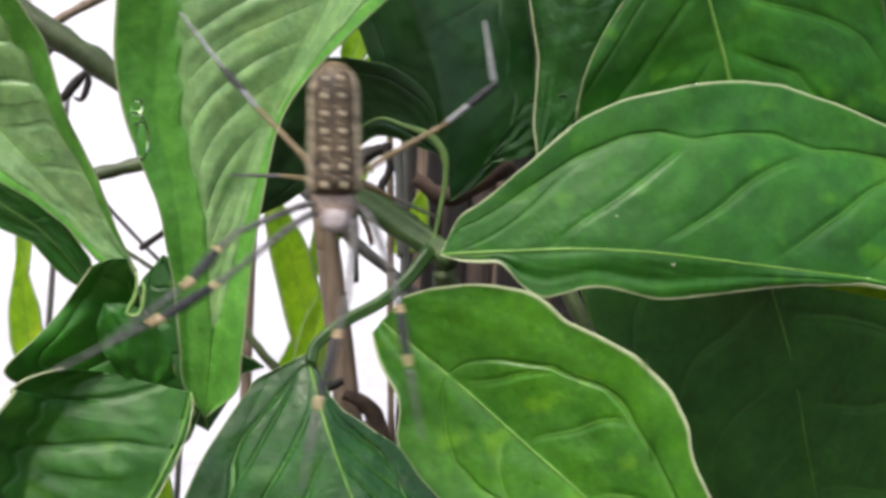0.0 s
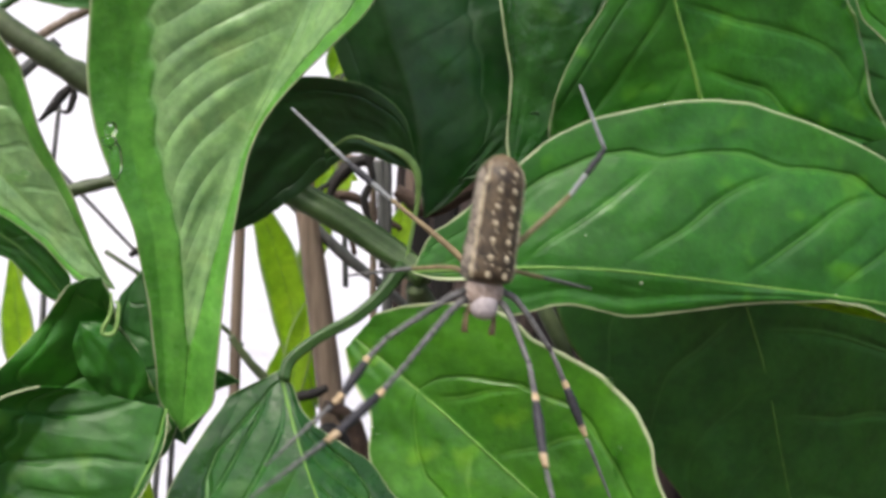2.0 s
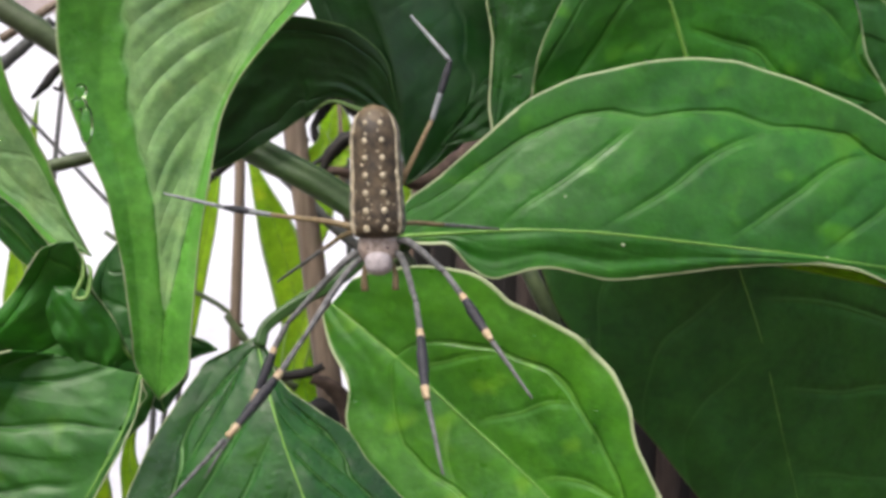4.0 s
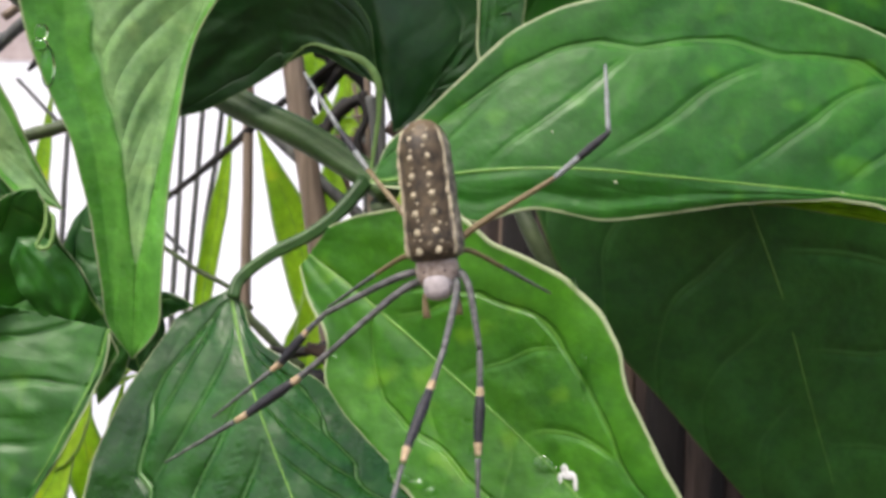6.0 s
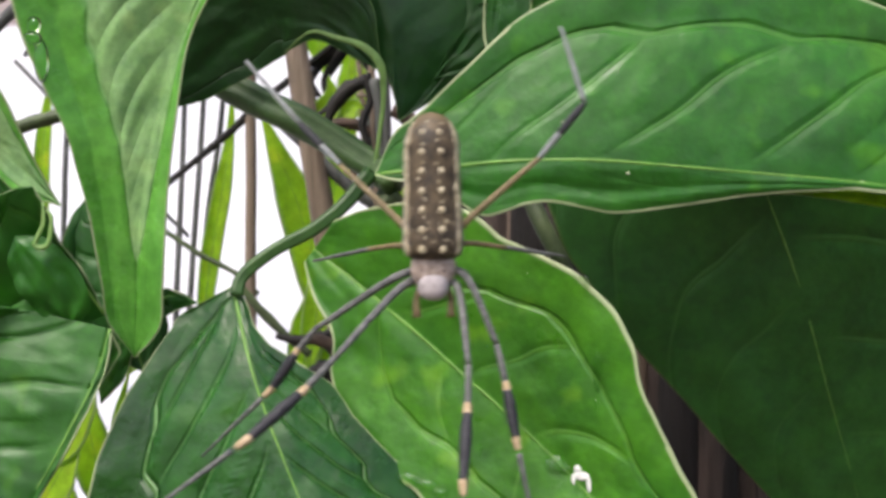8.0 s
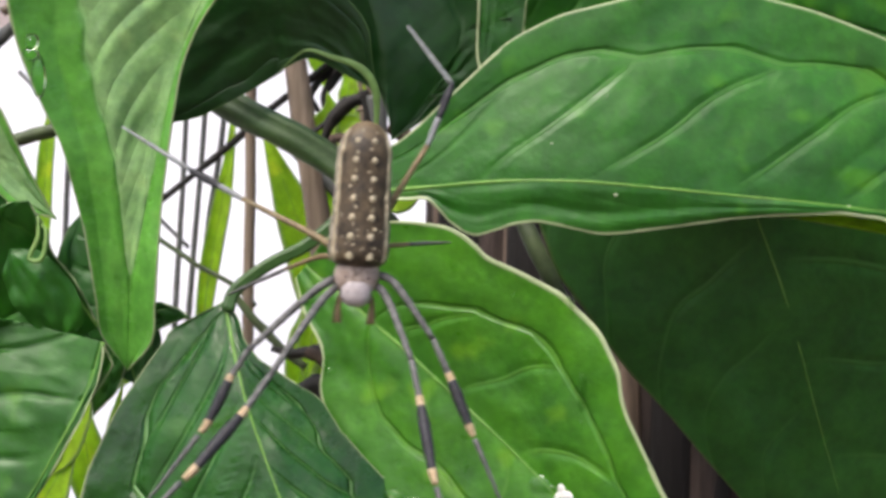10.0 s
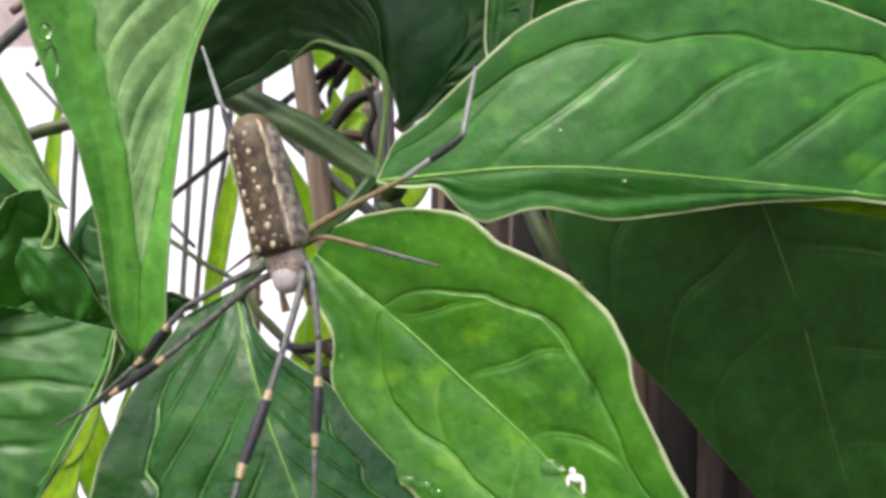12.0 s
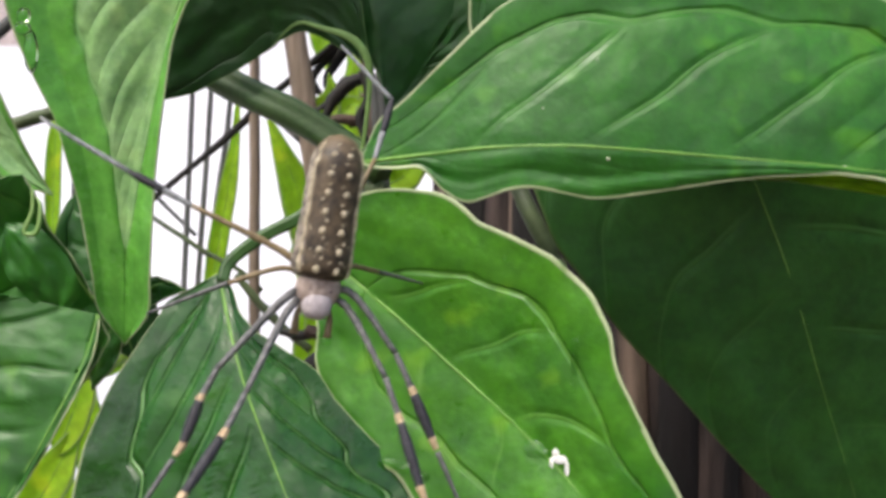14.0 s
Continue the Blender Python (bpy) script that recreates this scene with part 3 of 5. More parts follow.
leaf("leaf", plant, LEAF, [(-8.62, 29.2, -1.35), (-8.96, 28.98, -0.77), (-9.29, 28.73, -0.18), (-9.57, 28.37, 0.44), (-9.74, 27.94, 1.09), (-9.78, 27.5, 1.76)],
     [1.34, 1.63, 1.94, 2.26, 2.6, 2.9, 3.01, 3.13, 3.26, 3.37, 3.51, 3.47, 2.79, 2.28, 1.91, 1.61, 1.34, 1.1, 0.92, 0.78, 0.35],
     [0.0, 0.03, 0.07, 0.11, 0.14, 0.18, 0.21, 0.23, 0.22, 0.2, 0.19, 0.17, 0.15, 0.16, 0.19, 0.2, 0.21, 0.21, 0.16, 0.08, 0.0],
     fold=(0.1, 0.4),
     label="small crinkled dark green leaf", veins=3, quilt=0.04, wave=0.2, seed=13.0, rib=0.05)
leaf("leaf", plant, LEAF_DEEP_SHADED, [(-7.83, 29.8, -2.89), (-8.11, 29.88, -1.95), (-8.38, 29.95, -1.02), (-8.65, 30.03, -0.08), (-8.91, 30.12, 0.86), (-9.17, 30.2, 1.8)],
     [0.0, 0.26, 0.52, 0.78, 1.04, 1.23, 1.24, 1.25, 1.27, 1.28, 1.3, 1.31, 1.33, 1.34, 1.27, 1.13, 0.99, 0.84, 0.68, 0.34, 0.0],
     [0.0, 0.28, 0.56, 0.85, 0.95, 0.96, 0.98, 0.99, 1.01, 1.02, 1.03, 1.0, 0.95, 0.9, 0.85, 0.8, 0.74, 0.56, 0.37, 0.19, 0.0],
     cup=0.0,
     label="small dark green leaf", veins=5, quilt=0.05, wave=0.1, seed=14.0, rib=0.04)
leaf("leaf", plant, LEAF_CREASE_SHADE, [(-8.14, 28.0, -1.63), (-8.41, 27.69, -2.76), (-8.9, 27.45, -3.81), (-9.44, 27.24, -4.85), (-10.03, 27.0, -5.85), (-10.68, 26.8, -6.81)],
     [0.0, 0.11, 0.15, 0.17, 0.16, 0.16, 0.18, 0.19, 0.19, 0.18, 0.18, 0.18, 0.18, 0.18, 0.18, 0.19, 0.16, 0.12, 0.08, 0.04, 0.0],
     [3.1, 3.78, 4.03, 4.06, 4.02, 3.99, 3.99, 4.01, 4.05, 4.07, 4.09, 4.1, 3.97, 3.83, 3.68, 3.53, 3.38, 3.23, 3.07, 2.57, 1.91],
     fold=(0.2, -0.1), crease=(1.0, 0.0, 0.72, 1.3),
     label="green leaf with deep parallel veins", veins=3.2, quilt=0.11, sweep=0.4, bend=0.0, seed=15.0, rib=0.05, coll=0.86, small=0.0, spread=0.3)

leaf("leaf", plant, LEAF, [(-8.01, 29.8, -1.52), (-7.72, 29.72, -1.3), (-7.41, 29.63, -1.1), (-7.09, 29.55, -0.94), (-6.73, 29.47, -0.98), (-6.39, 29.4, -1.11)],
     [0.0, 0.05, 0.09, 0.14, 0.19, 0.24, 0.29, 0.34, 0.31, 0.28, 0.25, 0.22, 0.2, 0.14, 0.12, 0.1, 0.09, 0.08, 0.05, 0.03, 0.0],
     [0.0, 0.09, 0.18, 0.26, 0.34, 0.38, 0.39, 0.4, 0.41, 0.42, 0.43, 0.43, 0.43, 0.43, 0.41, 0.36, 0.3, 0.25, 0.17, 0.09, 0.0],
     cup=0.0,
     label="small green leaf end", veins=3, seed=16.0, rib=0.05)
# Added leaf: its dark colour stands for the deep shade in this gap.
leaf("leaf", plant, LEAF_DEEP_SHADED, [(17.52, 34.0, 1.7), (16.31, 33.8, 3.75), (15.24, 33.59, 5.87), (14.3, 33.37, 8.06), (13.37, 33.23, 10.25), (12.36, 33.0, 12.4)],
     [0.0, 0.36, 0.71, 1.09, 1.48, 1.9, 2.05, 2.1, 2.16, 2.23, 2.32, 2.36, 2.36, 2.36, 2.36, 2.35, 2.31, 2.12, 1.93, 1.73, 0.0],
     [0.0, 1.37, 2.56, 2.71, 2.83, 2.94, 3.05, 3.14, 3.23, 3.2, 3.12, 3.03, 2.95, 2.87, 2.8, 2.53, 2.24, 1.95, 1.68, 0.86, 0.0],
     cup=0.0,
     label="dark leaf added to fill the black gap behind", veins=4, seed=20.0, rib=0.04)
leaf("leaf", plant, LEAF_DEEP_SHADED, [(-15.57, 33.0, 11.32), (-14.64, 33.21, 10.94), (-13.69, 33.43, 10.61), (-12.73, 33.64, 10.34), (-11.79, 33.82, 9.97), (-10.87, 34.0, 9.58)],
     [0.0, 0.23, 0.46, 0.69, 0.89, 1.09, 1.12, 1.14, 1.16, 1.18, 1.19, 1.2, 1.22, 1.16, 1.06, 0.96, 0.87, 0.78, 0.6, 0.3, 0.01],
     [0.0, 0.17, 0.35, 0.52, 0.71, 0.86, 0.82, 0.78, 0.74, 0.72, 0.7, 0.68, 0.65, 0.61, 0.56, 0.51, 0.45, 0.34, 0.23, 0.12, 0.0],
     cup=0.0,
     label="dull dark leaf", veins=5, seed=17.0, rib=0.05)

leaf("leaf", plant, LEAF, [(-8.31, 28.6, -1.75), (-8.52, 28.79, -2.19), (-8.77, 28.96, -2.6), (-9.03, 29.12, -3.01), (-9.27, 29.26, -3.43), (-9.49, 29.4, -3.86)],
     [0.01, 0.13, 0.25, 0.39, 0.4, 0.39, 0.38, 0.38, 0.37, 0.36, 0.35, 0.33, 0.31, 0.3, 0.28, 0.26, 0.22, 0.17, 0.11, 0.06, 0.0],
     [0.0, 0.04, 0.08, 0.12, 0.15, 0.18, 0.21, 0.21, 0.21, 0.2, 0.2, 0.2, 0.19, 0.19, 0.18, 0.17, 0.16, 0.16, 0.15, 0.11, 0.0],
     cup=0.0,
     label="turned-under green leaf margin", veins=3, seed=19.0, rib=0.03)
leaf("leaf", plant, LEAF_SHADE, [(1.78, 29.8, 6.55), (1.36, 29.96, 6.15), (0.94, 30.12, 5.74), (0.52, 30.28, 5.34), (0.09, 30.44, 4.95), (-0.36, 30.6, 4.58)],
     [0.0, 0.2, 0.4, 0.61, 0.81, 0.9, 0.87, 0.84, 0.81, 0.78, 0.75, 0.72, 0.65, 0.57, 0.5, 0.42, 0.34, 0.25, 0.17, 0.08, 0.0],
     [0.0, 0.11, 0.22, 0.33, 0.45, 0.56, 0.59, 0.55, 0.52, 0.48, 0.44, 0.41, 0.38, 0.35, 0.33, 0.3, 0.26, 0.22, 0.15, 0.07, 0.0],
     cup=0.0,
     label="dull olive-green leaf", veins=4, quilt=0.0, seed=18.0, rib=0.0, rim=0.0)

rod("petiole", [(-5.16, 28.20, -0.88), (-5.01, 28.40, -0.38), (-4.26, 28.60, 0.22), (-3.38, 28.86, 0.69), (-2.63, 29.18, 1.30), (-1.94, 29.50, 2.15)], [0.16, 0.16, 0.17, 0.21], PETIOLE, plant, flat=0.7, groove=0.3, sides=20)
rod("petiole", [(-1.89, 29.70, 2.20), (-1.74, 29.56, 3.13), (-1.63, 29.41, 3.98), (-1.68, 29.30, 4.72), (-2.07, 29.30, 5.21), (-2.79, 29.36, 5.48), (-3.47, 29.63, 5.67), (-4.20, 30.20, 5.25)], [0.055, 0.055, 0.065, 0.11, 0.1, 0.06, 0.04, 0.02], PETIOLE_PALE, plant, flat=0.5, rings=40)
rod("stem", [(-1.35, 29.40, 1.81), (-2.12, 30.06, 2.40), (-3.68, 30.80, 3.41), (-5.34, 31.70, 4.28), (-7.29, 32.80, 5.40), (-9.72, 34.00, 6.68)], [0.34, 0.42, 0.44, 0.42], STEM_GREEN, plant, "thick grooved grey-green stem", lumps=0.1, groove=0.35, sides=24)
leaf("leaf", plant, LEAF, [(-8.15, 29.6, -1.59), (-8.32, 29.6, -1.99), (-8.49, 29.6, -2.39), (-8.63, 29.6, -2.8), (-8.75, 29.6, -3.22), (-8.86, 29.6, -3.64)],
     [0.0, 0.09, 0.17, 0.26, 0.35, 0.41, 0.42, 0.42, 0.43, 0.43, 0.43, 0.43, 0.42, 0.42, 0.38, 0.32, 0.25, 0.19, 0.13, 0.06, 0.0],
     [0.0, 0.08, 0.17, 0.26, 0.35, 0.43, 0.45, 0.43, 0.41, 0.4, 0.39, 0.38, 0.37, 0.36, 0.33, 0.27, 0.22, 0.16, 0.11, 0.06, 0.0],
     cup=0.0,
     label="small green leaf base", veins=3, seed=21.0, rib=0.03)
rod("stem", [(-1.6, 29.6, 1.6), (-1.2, 30.5, 0.2), (-0.2, 31.6, -6), (0.5, 33, -40), (0.5, 33, -119)], [0.3, 0.5, 0.7, 0.9, 1.1], OLD_STEM, plant, rings=60)

rod("stem", [(2.1, 31.8, 1.7), (2.45, 31.4, 0.85), (2.9, 31.2, -0.1), (3.3, 31.4, -0.9)], [0.24, 0.25, 0.24, 0.2], OLD_STEM, plant, "short grey-green stem", lumps=0.12, sides=14)
lobe = [0.0, 0.45, 0.62, 0.7, 0.72, 0.7, 0.62, 0.45, 0.0]
leaf("leaf", plant, LEAF, [(-9.1, 28.2, -1.6), (-9.3, 27.9, -0.9), (-9.8, 27.7, -0.1), (-10.3, 27.8, 0.6)], lobe, lobe, label="small folded green leaf lobe",
     veins=3, quilt=0.0, fold=(-0.1, -0.05), cup=-0.1, seed=25.0, rib=0.0, line_tone=0.0, rim=0.0)
rod("leaf_edge", [(-9.5, 27.4, 1.4), (-9.5, 27.4, 0.9), (-9.7, 27.4, 0.4), (-9.4, 27.4, 0.4), (-9.3, 27.4, 1.0), (-9.4, 27.4, 1.2)], [0.03, 0.05, 0.06, 0.06, 0.05, 0.03], PETIOLE_PALE, plant, "pale curled leaf edge")
# Bright blade colour stands in for light coming through the folded margin.
leaf("leaf", plant, BLADE, [(7.4, 28.4, 1.5), (8.6, 28.4, 1.5), (9.7, 28.4, 1.4), (10.8, 28.4, 1.2), (12.0, 28.4, 0.8)], [0.0, 0.05, 0.1, 0.15, 0.17, 0.17, 0.16, 0.1, 0.0], [0.0, 0.05, 0.1, 0.15, 0.17, 0.17, 0.16, 0.1, 0.0],
     label="lit turned-under leaf margin", veins=3, quilt=0.0, fold=(0.2, -0.3), seed=26.0, rib=0.0, rim=0.01, rows=60, half=10)

# ---- water and specks on the leaves ----
def water_material():
    m, t, p, out = material("water")
    clear, skin, both = t.nodes.new("ShaderNodeBsdfTransparent"), t.nodes.new("ShaderNodeBsdfGlossy"), t.nodes.new("ShaderNodeMixShader")
    clear.inputs["Color"].default_value, skin.inputs["Roughness"].default_value = (0.88, 1.0, 0.8, 1), 0.06
    t.links.new(node(t, "ShaderNodeFresnel", IOR=1.5).outputs[0], both.inputs[0])
    t.links.new(clear.outputs[0], both.inputs[1])
    t.links.new(skin.outputs[0], both.inputs[2])
    t.links.new(both.outputs[0], out.inputs["Surface"])
    return m


WATER = water_material()
SPECK = plain_material("pale_speck", (0.3, 0.36, 0.2), (0.5, 0.56, 0.38), 700, 0.6)
CHALK = plain_material("chalky_white", (0.6, 0.6, 0.58), (0.85, 0.85, 0.84), 700, 0.6)


def pool(name, place, face, blobs, mat, label, category, group):
    """A drop or splash that lies on a leaf: blobs of (across, up, half width, half height, bulge) in centimetres, on the leaf's face."""
    out = Vector(face).normalized()
    up = (Vector((0, 0, 1)) - out * out.z).normalized()
    side = up.cross(out)
    bm = bmesh.new()
    for a, u, rx, rz, rise in blobs:
        first = len(bm.verts)
        verts = bmesh.ops.create_uvsphere(bm, u_segments=14, v_segments=9, radius=1)["verts"]
        for v in verts:
            x, z, h = v.co.x * rx + a, v.co.y * rz + u, max(v.co.z, -0.6) * rise
            wob = 1 + 0.12 * noise.noise((x * 9, z * 9, a + u))
            v.co = (side * x * wob + up * z * wob + out * h) * 0.01
    ob = part(name, bm, mat, None)
    ob.location = spot(*place)
    ob.visible_shadow = mat is not WATER
    return tagged(ob, label, category, group)


pool("water_drop", (4.76, 27.8, 6.62), (0.04, -0.99, 0.11), [(0, 0, 0.08, 0.17, 0.14)], WATER, "small clear water drop on a leaf edge", "water drop", "drops on the leaves")
pool("pale_speck", (4.1, 27.1, 1.92), (0.02, -1.0, -0.04), [(0, 0, 0.055, 0.035, 0.015)], SPECK, "tiny white speck on a leaf", "speck", "specks on the leaves")
pool("water_drop", (2.94, 25.56, -0.54), (-0.46, -0.89, -0.09), [(0, 0, 0.06, 0.2, 0.06), (-0.1, 0.12, 0.05, 0.06, 0.05)], WATER, "small clear water drop on a leaf", "water drop", "drops on the leaves")
pool("water_drop", (1.7, 26.15, -0.37), (-0.46, -0.88, -0.1), [(0, 0, 0.07, 0.07, 0.07)], WATER, "small round water drop on a leaf", "water drop", "drops on the leaves")
pool("water_drop", (3.15, 25.53, -2.67), (-0.46, -0.88, -0.07), [(0.05, 0.35, 0.14, 0.3, 0.05), (0, 0.0, 0.08, 0.35, 0.06), (-0.03, -0.55, 0.07, 0.2, 0.08)], WATER, "trickle of water down a leaf", "water drop", "drops on the leaves")
pool("bird_dropping", (2.82, 25.72, -4.77), (-0.48, -0.87, 0.05), [(0, 0, 0.2, 0.1, 0.025), (0.17, -0.17, 0.06, 0.17, 0.02), (-0.2, -0.1, 0.05, 0.13, 0.02), (-0.1, 0.13, 0.09, 0.1, 0.02)], CHALK, "chalky white splash on a leaf", "bird dropping", "")
pool("water_drop", (2.3, 26.01, -4.57), (-0.26, -0.93, 0.26), [(0, 0, 0.3, 0.22, 0.06), (0.25, -0.1, 0.2, 0.12, 0.05)], WATER, "flat clear puddle beside a white splash", "water drop", "drops on the leaves")
pool("water_drop", (-2.64, 28.09, -2.32), (-0.11, -0.99, 0.11), [(0, 0, 0.14, 0.12, 0.1), (-0.15, 0.15, 0.08, 0.1, 0.08)], WATER, "clear water drop at a leaf edge", "water drop", "drops on the leaves")
pool("water_drop", (-1.05, 27.17, -5.11), (-0.3, -0.94, 0.19), [(0, 0, 0.35, 0.16, 0.1), (0.45, -0.1, 0.35, 0.14, 0.1), (0.8, -0.25, 0.2, 0.12, 0.1)], WATER, "long clear pool of water at a leaf edge", "water drop", "drops on the leaves")
pool("water_drop", (-9.55, 27.16, 5.28), (0.64, -0.77, -0.0), [(0, 0.2, 0.16, 0.2, 0.2), (-0.02, -0.1, 0.2, 0.16, 0.22), (0.16, -0.6, 0.17, 0.5, 0.2)], WATER, "long clear water drop at a leaf margin", "water drop", "drops on the leaves")
pool("water_drop", (-12.17, 28.67, 4.27), (-0.19, -0.9, -0.39), [(0, 0, 0.3, 0.12, 0.08), (0.3, 0.12, 0.16, 0.08, 0.06)], WATER, "clear water drop on a leaf", "water drop", "drops on the leaves")
pool("water_drop", (-1.82, 27.75, -3.48), (-0.2, -0.94, 0.26), [(0, 0, 0.05, 0.05, 0.05)], WATER, "tiny water drop on a leaf", "water drop", "drops on the leaves")
pool("water_drop", (-3.43, 26.5, -5.37), (0.11, -0.91, 0.39), [(0, 0, 0.06, 0.05, 0.05)], WATER, "tiny water drop on a leaf", "water drop", "drops on the leaves")
pool("pale_speck", (2.62, 27.32, 3.14), (-0.1, -0.99, 0.1), [(0, 0, 0.04, 0.025, 0.012)], SPECK, "tiny pale speck on a leaf", "speck", "specks on the leaves")
pool("pale_speck", (9.57, 27.31, 1.68), (0.04, -0.99, 0.11), [(0, 0, 0.05, 0.028, 0.012)], SPECK, "tiny pale speck on a leaf", "speck", "specks on the leaves")
pool("water_drop", (0.81, 26.81, -2.02), (-0.45, -0.89, -0.09), [(0, 0, 0.05, 0.05, 0.05)], WATER, "tiny water drop on a leaf", "water drop", "drops on the leaves")


# ---- stalks and grass behind ----
reeds = thing("reed_clump", (-0.06, 0.46, 0.0), "clump of thin reeds with yellow-green blades and brown stalks", "reeds")


def stalk(points, radii, mat, label=""):
    rod("stalk", points, radii, mat, reeds, label, lumps=0.1, seed=random.random() * 9)


stalk([(-5.81, 40.00, 12.55), (-5.33, 40.00, 8.29), (-5.00, 40.00, 5.84), (-4.48, 40.00, 2.38), (-3.96, 40.00, -0.98), (-3.48, 40.00, -4.44), (-2.93, 40.00, -8.53)], [0.4, 0.4, 0.42, 0.44, 0.5, 0.52], TAN, "tan woody stalk")
stalk([(-7.16, 43.00, 11.39), (-7.20, 43.00, 6.76), (-7.24, 43.00, 2.97), (-7.31, 43.00, -0.82), (-7.33, 43.00, -5.45), (-7.35, 43.00, -11.77)], [0.19, 0.2, 0.21, 0.22], TAN, "thin tan stalk")
for path in (
    [(-9.89, 46.00, 11.28), (-10.23, 46.00, 7.23), (-10.45, 46.00, 3.18), (-10.72, 46.00, -1.33), (-10.99, 46.00, -7.18), (-11.24, 46.00, -12.59)],
    [(-8.83, 46.00, 11.28), (-9.44, 46.00, 7.23), (-9.78, 46.00, 3.18), (-10.16, 46.00, -1.33), (-10.54, 46.00, -6.73), (-10.90, 46.00, -12.59)],
    [(-8.26, 47.00, 11.53), (-8.84, 47.00, 7.39), (-9.18, 47.00, 4.40), (-9.76, 47.00, 0.48), (-10.10, 47.00, -6.42), (-10.33, 47.00, -12.86)],
    [(-14.73, 46.00, 7.68), (-15.00, 46.00, 4.30), (-15.18, 46.00, 0.47), (-15.41, 46.00, -4.71)],
    [(-3.09, 47.00, 11.53), (-3.32, 47.00, 8.77), (-3.20, 47.00, 6.47), (-3.09, 47.00, 3.25), (-2.97, 47.00, 0.48)],
):
    stalk(path, [0.09, 0.11, 0.12, 0.12], DARK_STALK, "thin dark stalk")
stalk([(-3.59, 47.00, 11.07), (-3.55, 47.00, 8.08), (-3.41, 47.00, 6.24), (-3.29, 47.00, 3.25)], [0.14, 0.15, 0.15], TAN, "thin brown stalk")
stalk([(-2.03, 37.00, 7.30), (-1.98, 37.00, 5.39), (-1.94, 37.00, 3.47), (-1.89, 37.00, 0.78), (-1.80, 37.00, -4.66)], [0.15, 0.16, 0.17], DARK_STALK, "grey-green stalk")
stalk([(-2.49, 38.00, 7.40), (-2.43, 38.00, 5.25), (-2.36, 38.00, 3.48), (-2.30, 38.00, 0.72), (-2.13, 38.00, -4.85)], [0.11, 0.12, 0.12], TAN, "thin brown stalk")


def grass(points, width, label="yellow-green grass blade"):
    n = [0.0, width * 0.75, width, width, width * 0.95, width * 0.7, width * 0.45, width * 0.2, 0.0]
    leaf("blade", reeds, BLADE, points, n, n, label, veins=0, quilt=0, wave=0.02, rib=0.03, rows=30, half=4, rim=0.01, fold=(0.3, 0.3))


grass([(-4.06, 45.00, -4.38), (-4.94, 45.00, -1.30), (-5.82, 45.00, 1.78), (-6.59, 45.00, 3.77), (-7.25, 45.00, 5.53)], 0.81)
grass([(-9.67, 45.00, -4.38), (-9.17, 45.00, -0.42), (-8.68, 45.00, 2.23), (-8.35, 45.00, 4.43), (-8.20, 45.00, 7.07)], 0.38)
grass([(-4.94, 45.00, 0.46), (-4.32, 45.00, 2.45), (-4.01, 45.00, 3.99), (-3.73, 45.00, 5.75), (-3.62, 45.00, 7.73)], 0.57)
grass([(-5.95, 46.00, -5.83), (-5.61, 46.00, -3.58), (-5.38, 46.00, -2.23), (-5.05, 46.00, 0.02)], 0.68)
grass([(-5.25, 47.00, 9.23), (-5.16, 47.00, 8.54), (-5.02, 47.00, 7.62), (-4.81, 47.00, 6.70)], 0.54)
grass([(-3.32, 47.00, 5.09), (-3.66, 47.00, 6.35), (-3.82, 47.00, 7.27), (-4.24, 47.00, 8.77)], 0.68)
grass([(-4.37, 46.00, -5.83), (-4.71, 46.00, -4.48), (-4.82, 46.00, -3.58), (-4.91, 46.00, -2.68)], 0.54)
grass([(-15.40, 44.00, -3.28), (-15.65, 44.00, -1.51), (-15.87, 44.00, 0.25), (-16.05, 44.00, 2.23)], 0.61)
grass([(-5.32, 44.00, -4.67), (-4.90, 44.00, -1.96), (-4.40, 44.00, -0.17), (-3.91, 44.00, 1.17)], 0.54)
grass([(-11.53, 36.00, -3.51), (-10.91, 36.00, -3.77), (-10.29, 36.00, -3.51), (-9.50, 36.00, -3.24)], 0.30)
grass([(-13.64, 36.00, -9.15), (-12.59, 36.00, -7.56), (-11.88, 36.00, -6.33), (-11.35, 36.00, -5.27)], 0.68)
grass([(-12.21, 36.00, -6.55), (-11.68, 36.00, -5.14), (-11.24, 36.00, -4.00), (-10.72, 36.00, -2.77)], 0.62)
grass([(-11.68, 36.00, -3.74), (-10.98, 36.00, -3.82), (-10.28, 36.00, -3.73), (-9.49, 36.00, -3.46)], 0.25)
grass([(-10.94, 37.00, -8.32), (-11.31, 37.00, -6.50), (-11.49, 37.00, -5.05), (-11.31, 37.00, -3.97)], 0.61)
grass([(-13.12, 37.00, -10.13), (-12.57, 37.00, -8.86), (-12.21, 37.00, -7.77), (-12.66, 37.00, -6.32)], 0.61)
grass([(-3.77, 47.00, 7.50), (-3.38, 47.00, 9.41), (-3.24, 47.00, 10.73), (-3.52, 47.00, 12.52)], 0.43)
grass([(-1.73, 47.00, 8.19), (-2.22, 47.00, 9.76), (-2.50, 47.00, 10.84), (-2.66, 47.00, 12.52)], 0.41)
grass([(-9.03, 33.00, -8.39), (-9.24, 33.00, -5.80), (-9.36, 33.00, -4.51), (-9.08, 33.00, -3.22)], 0.3)
grass([(-10.09, 32.50, -3.41), (-9.61, 32.50, -3.33), (-9.21, 32.50, -3.25), (-8.74, 32.50, -2.98)], 0.16)
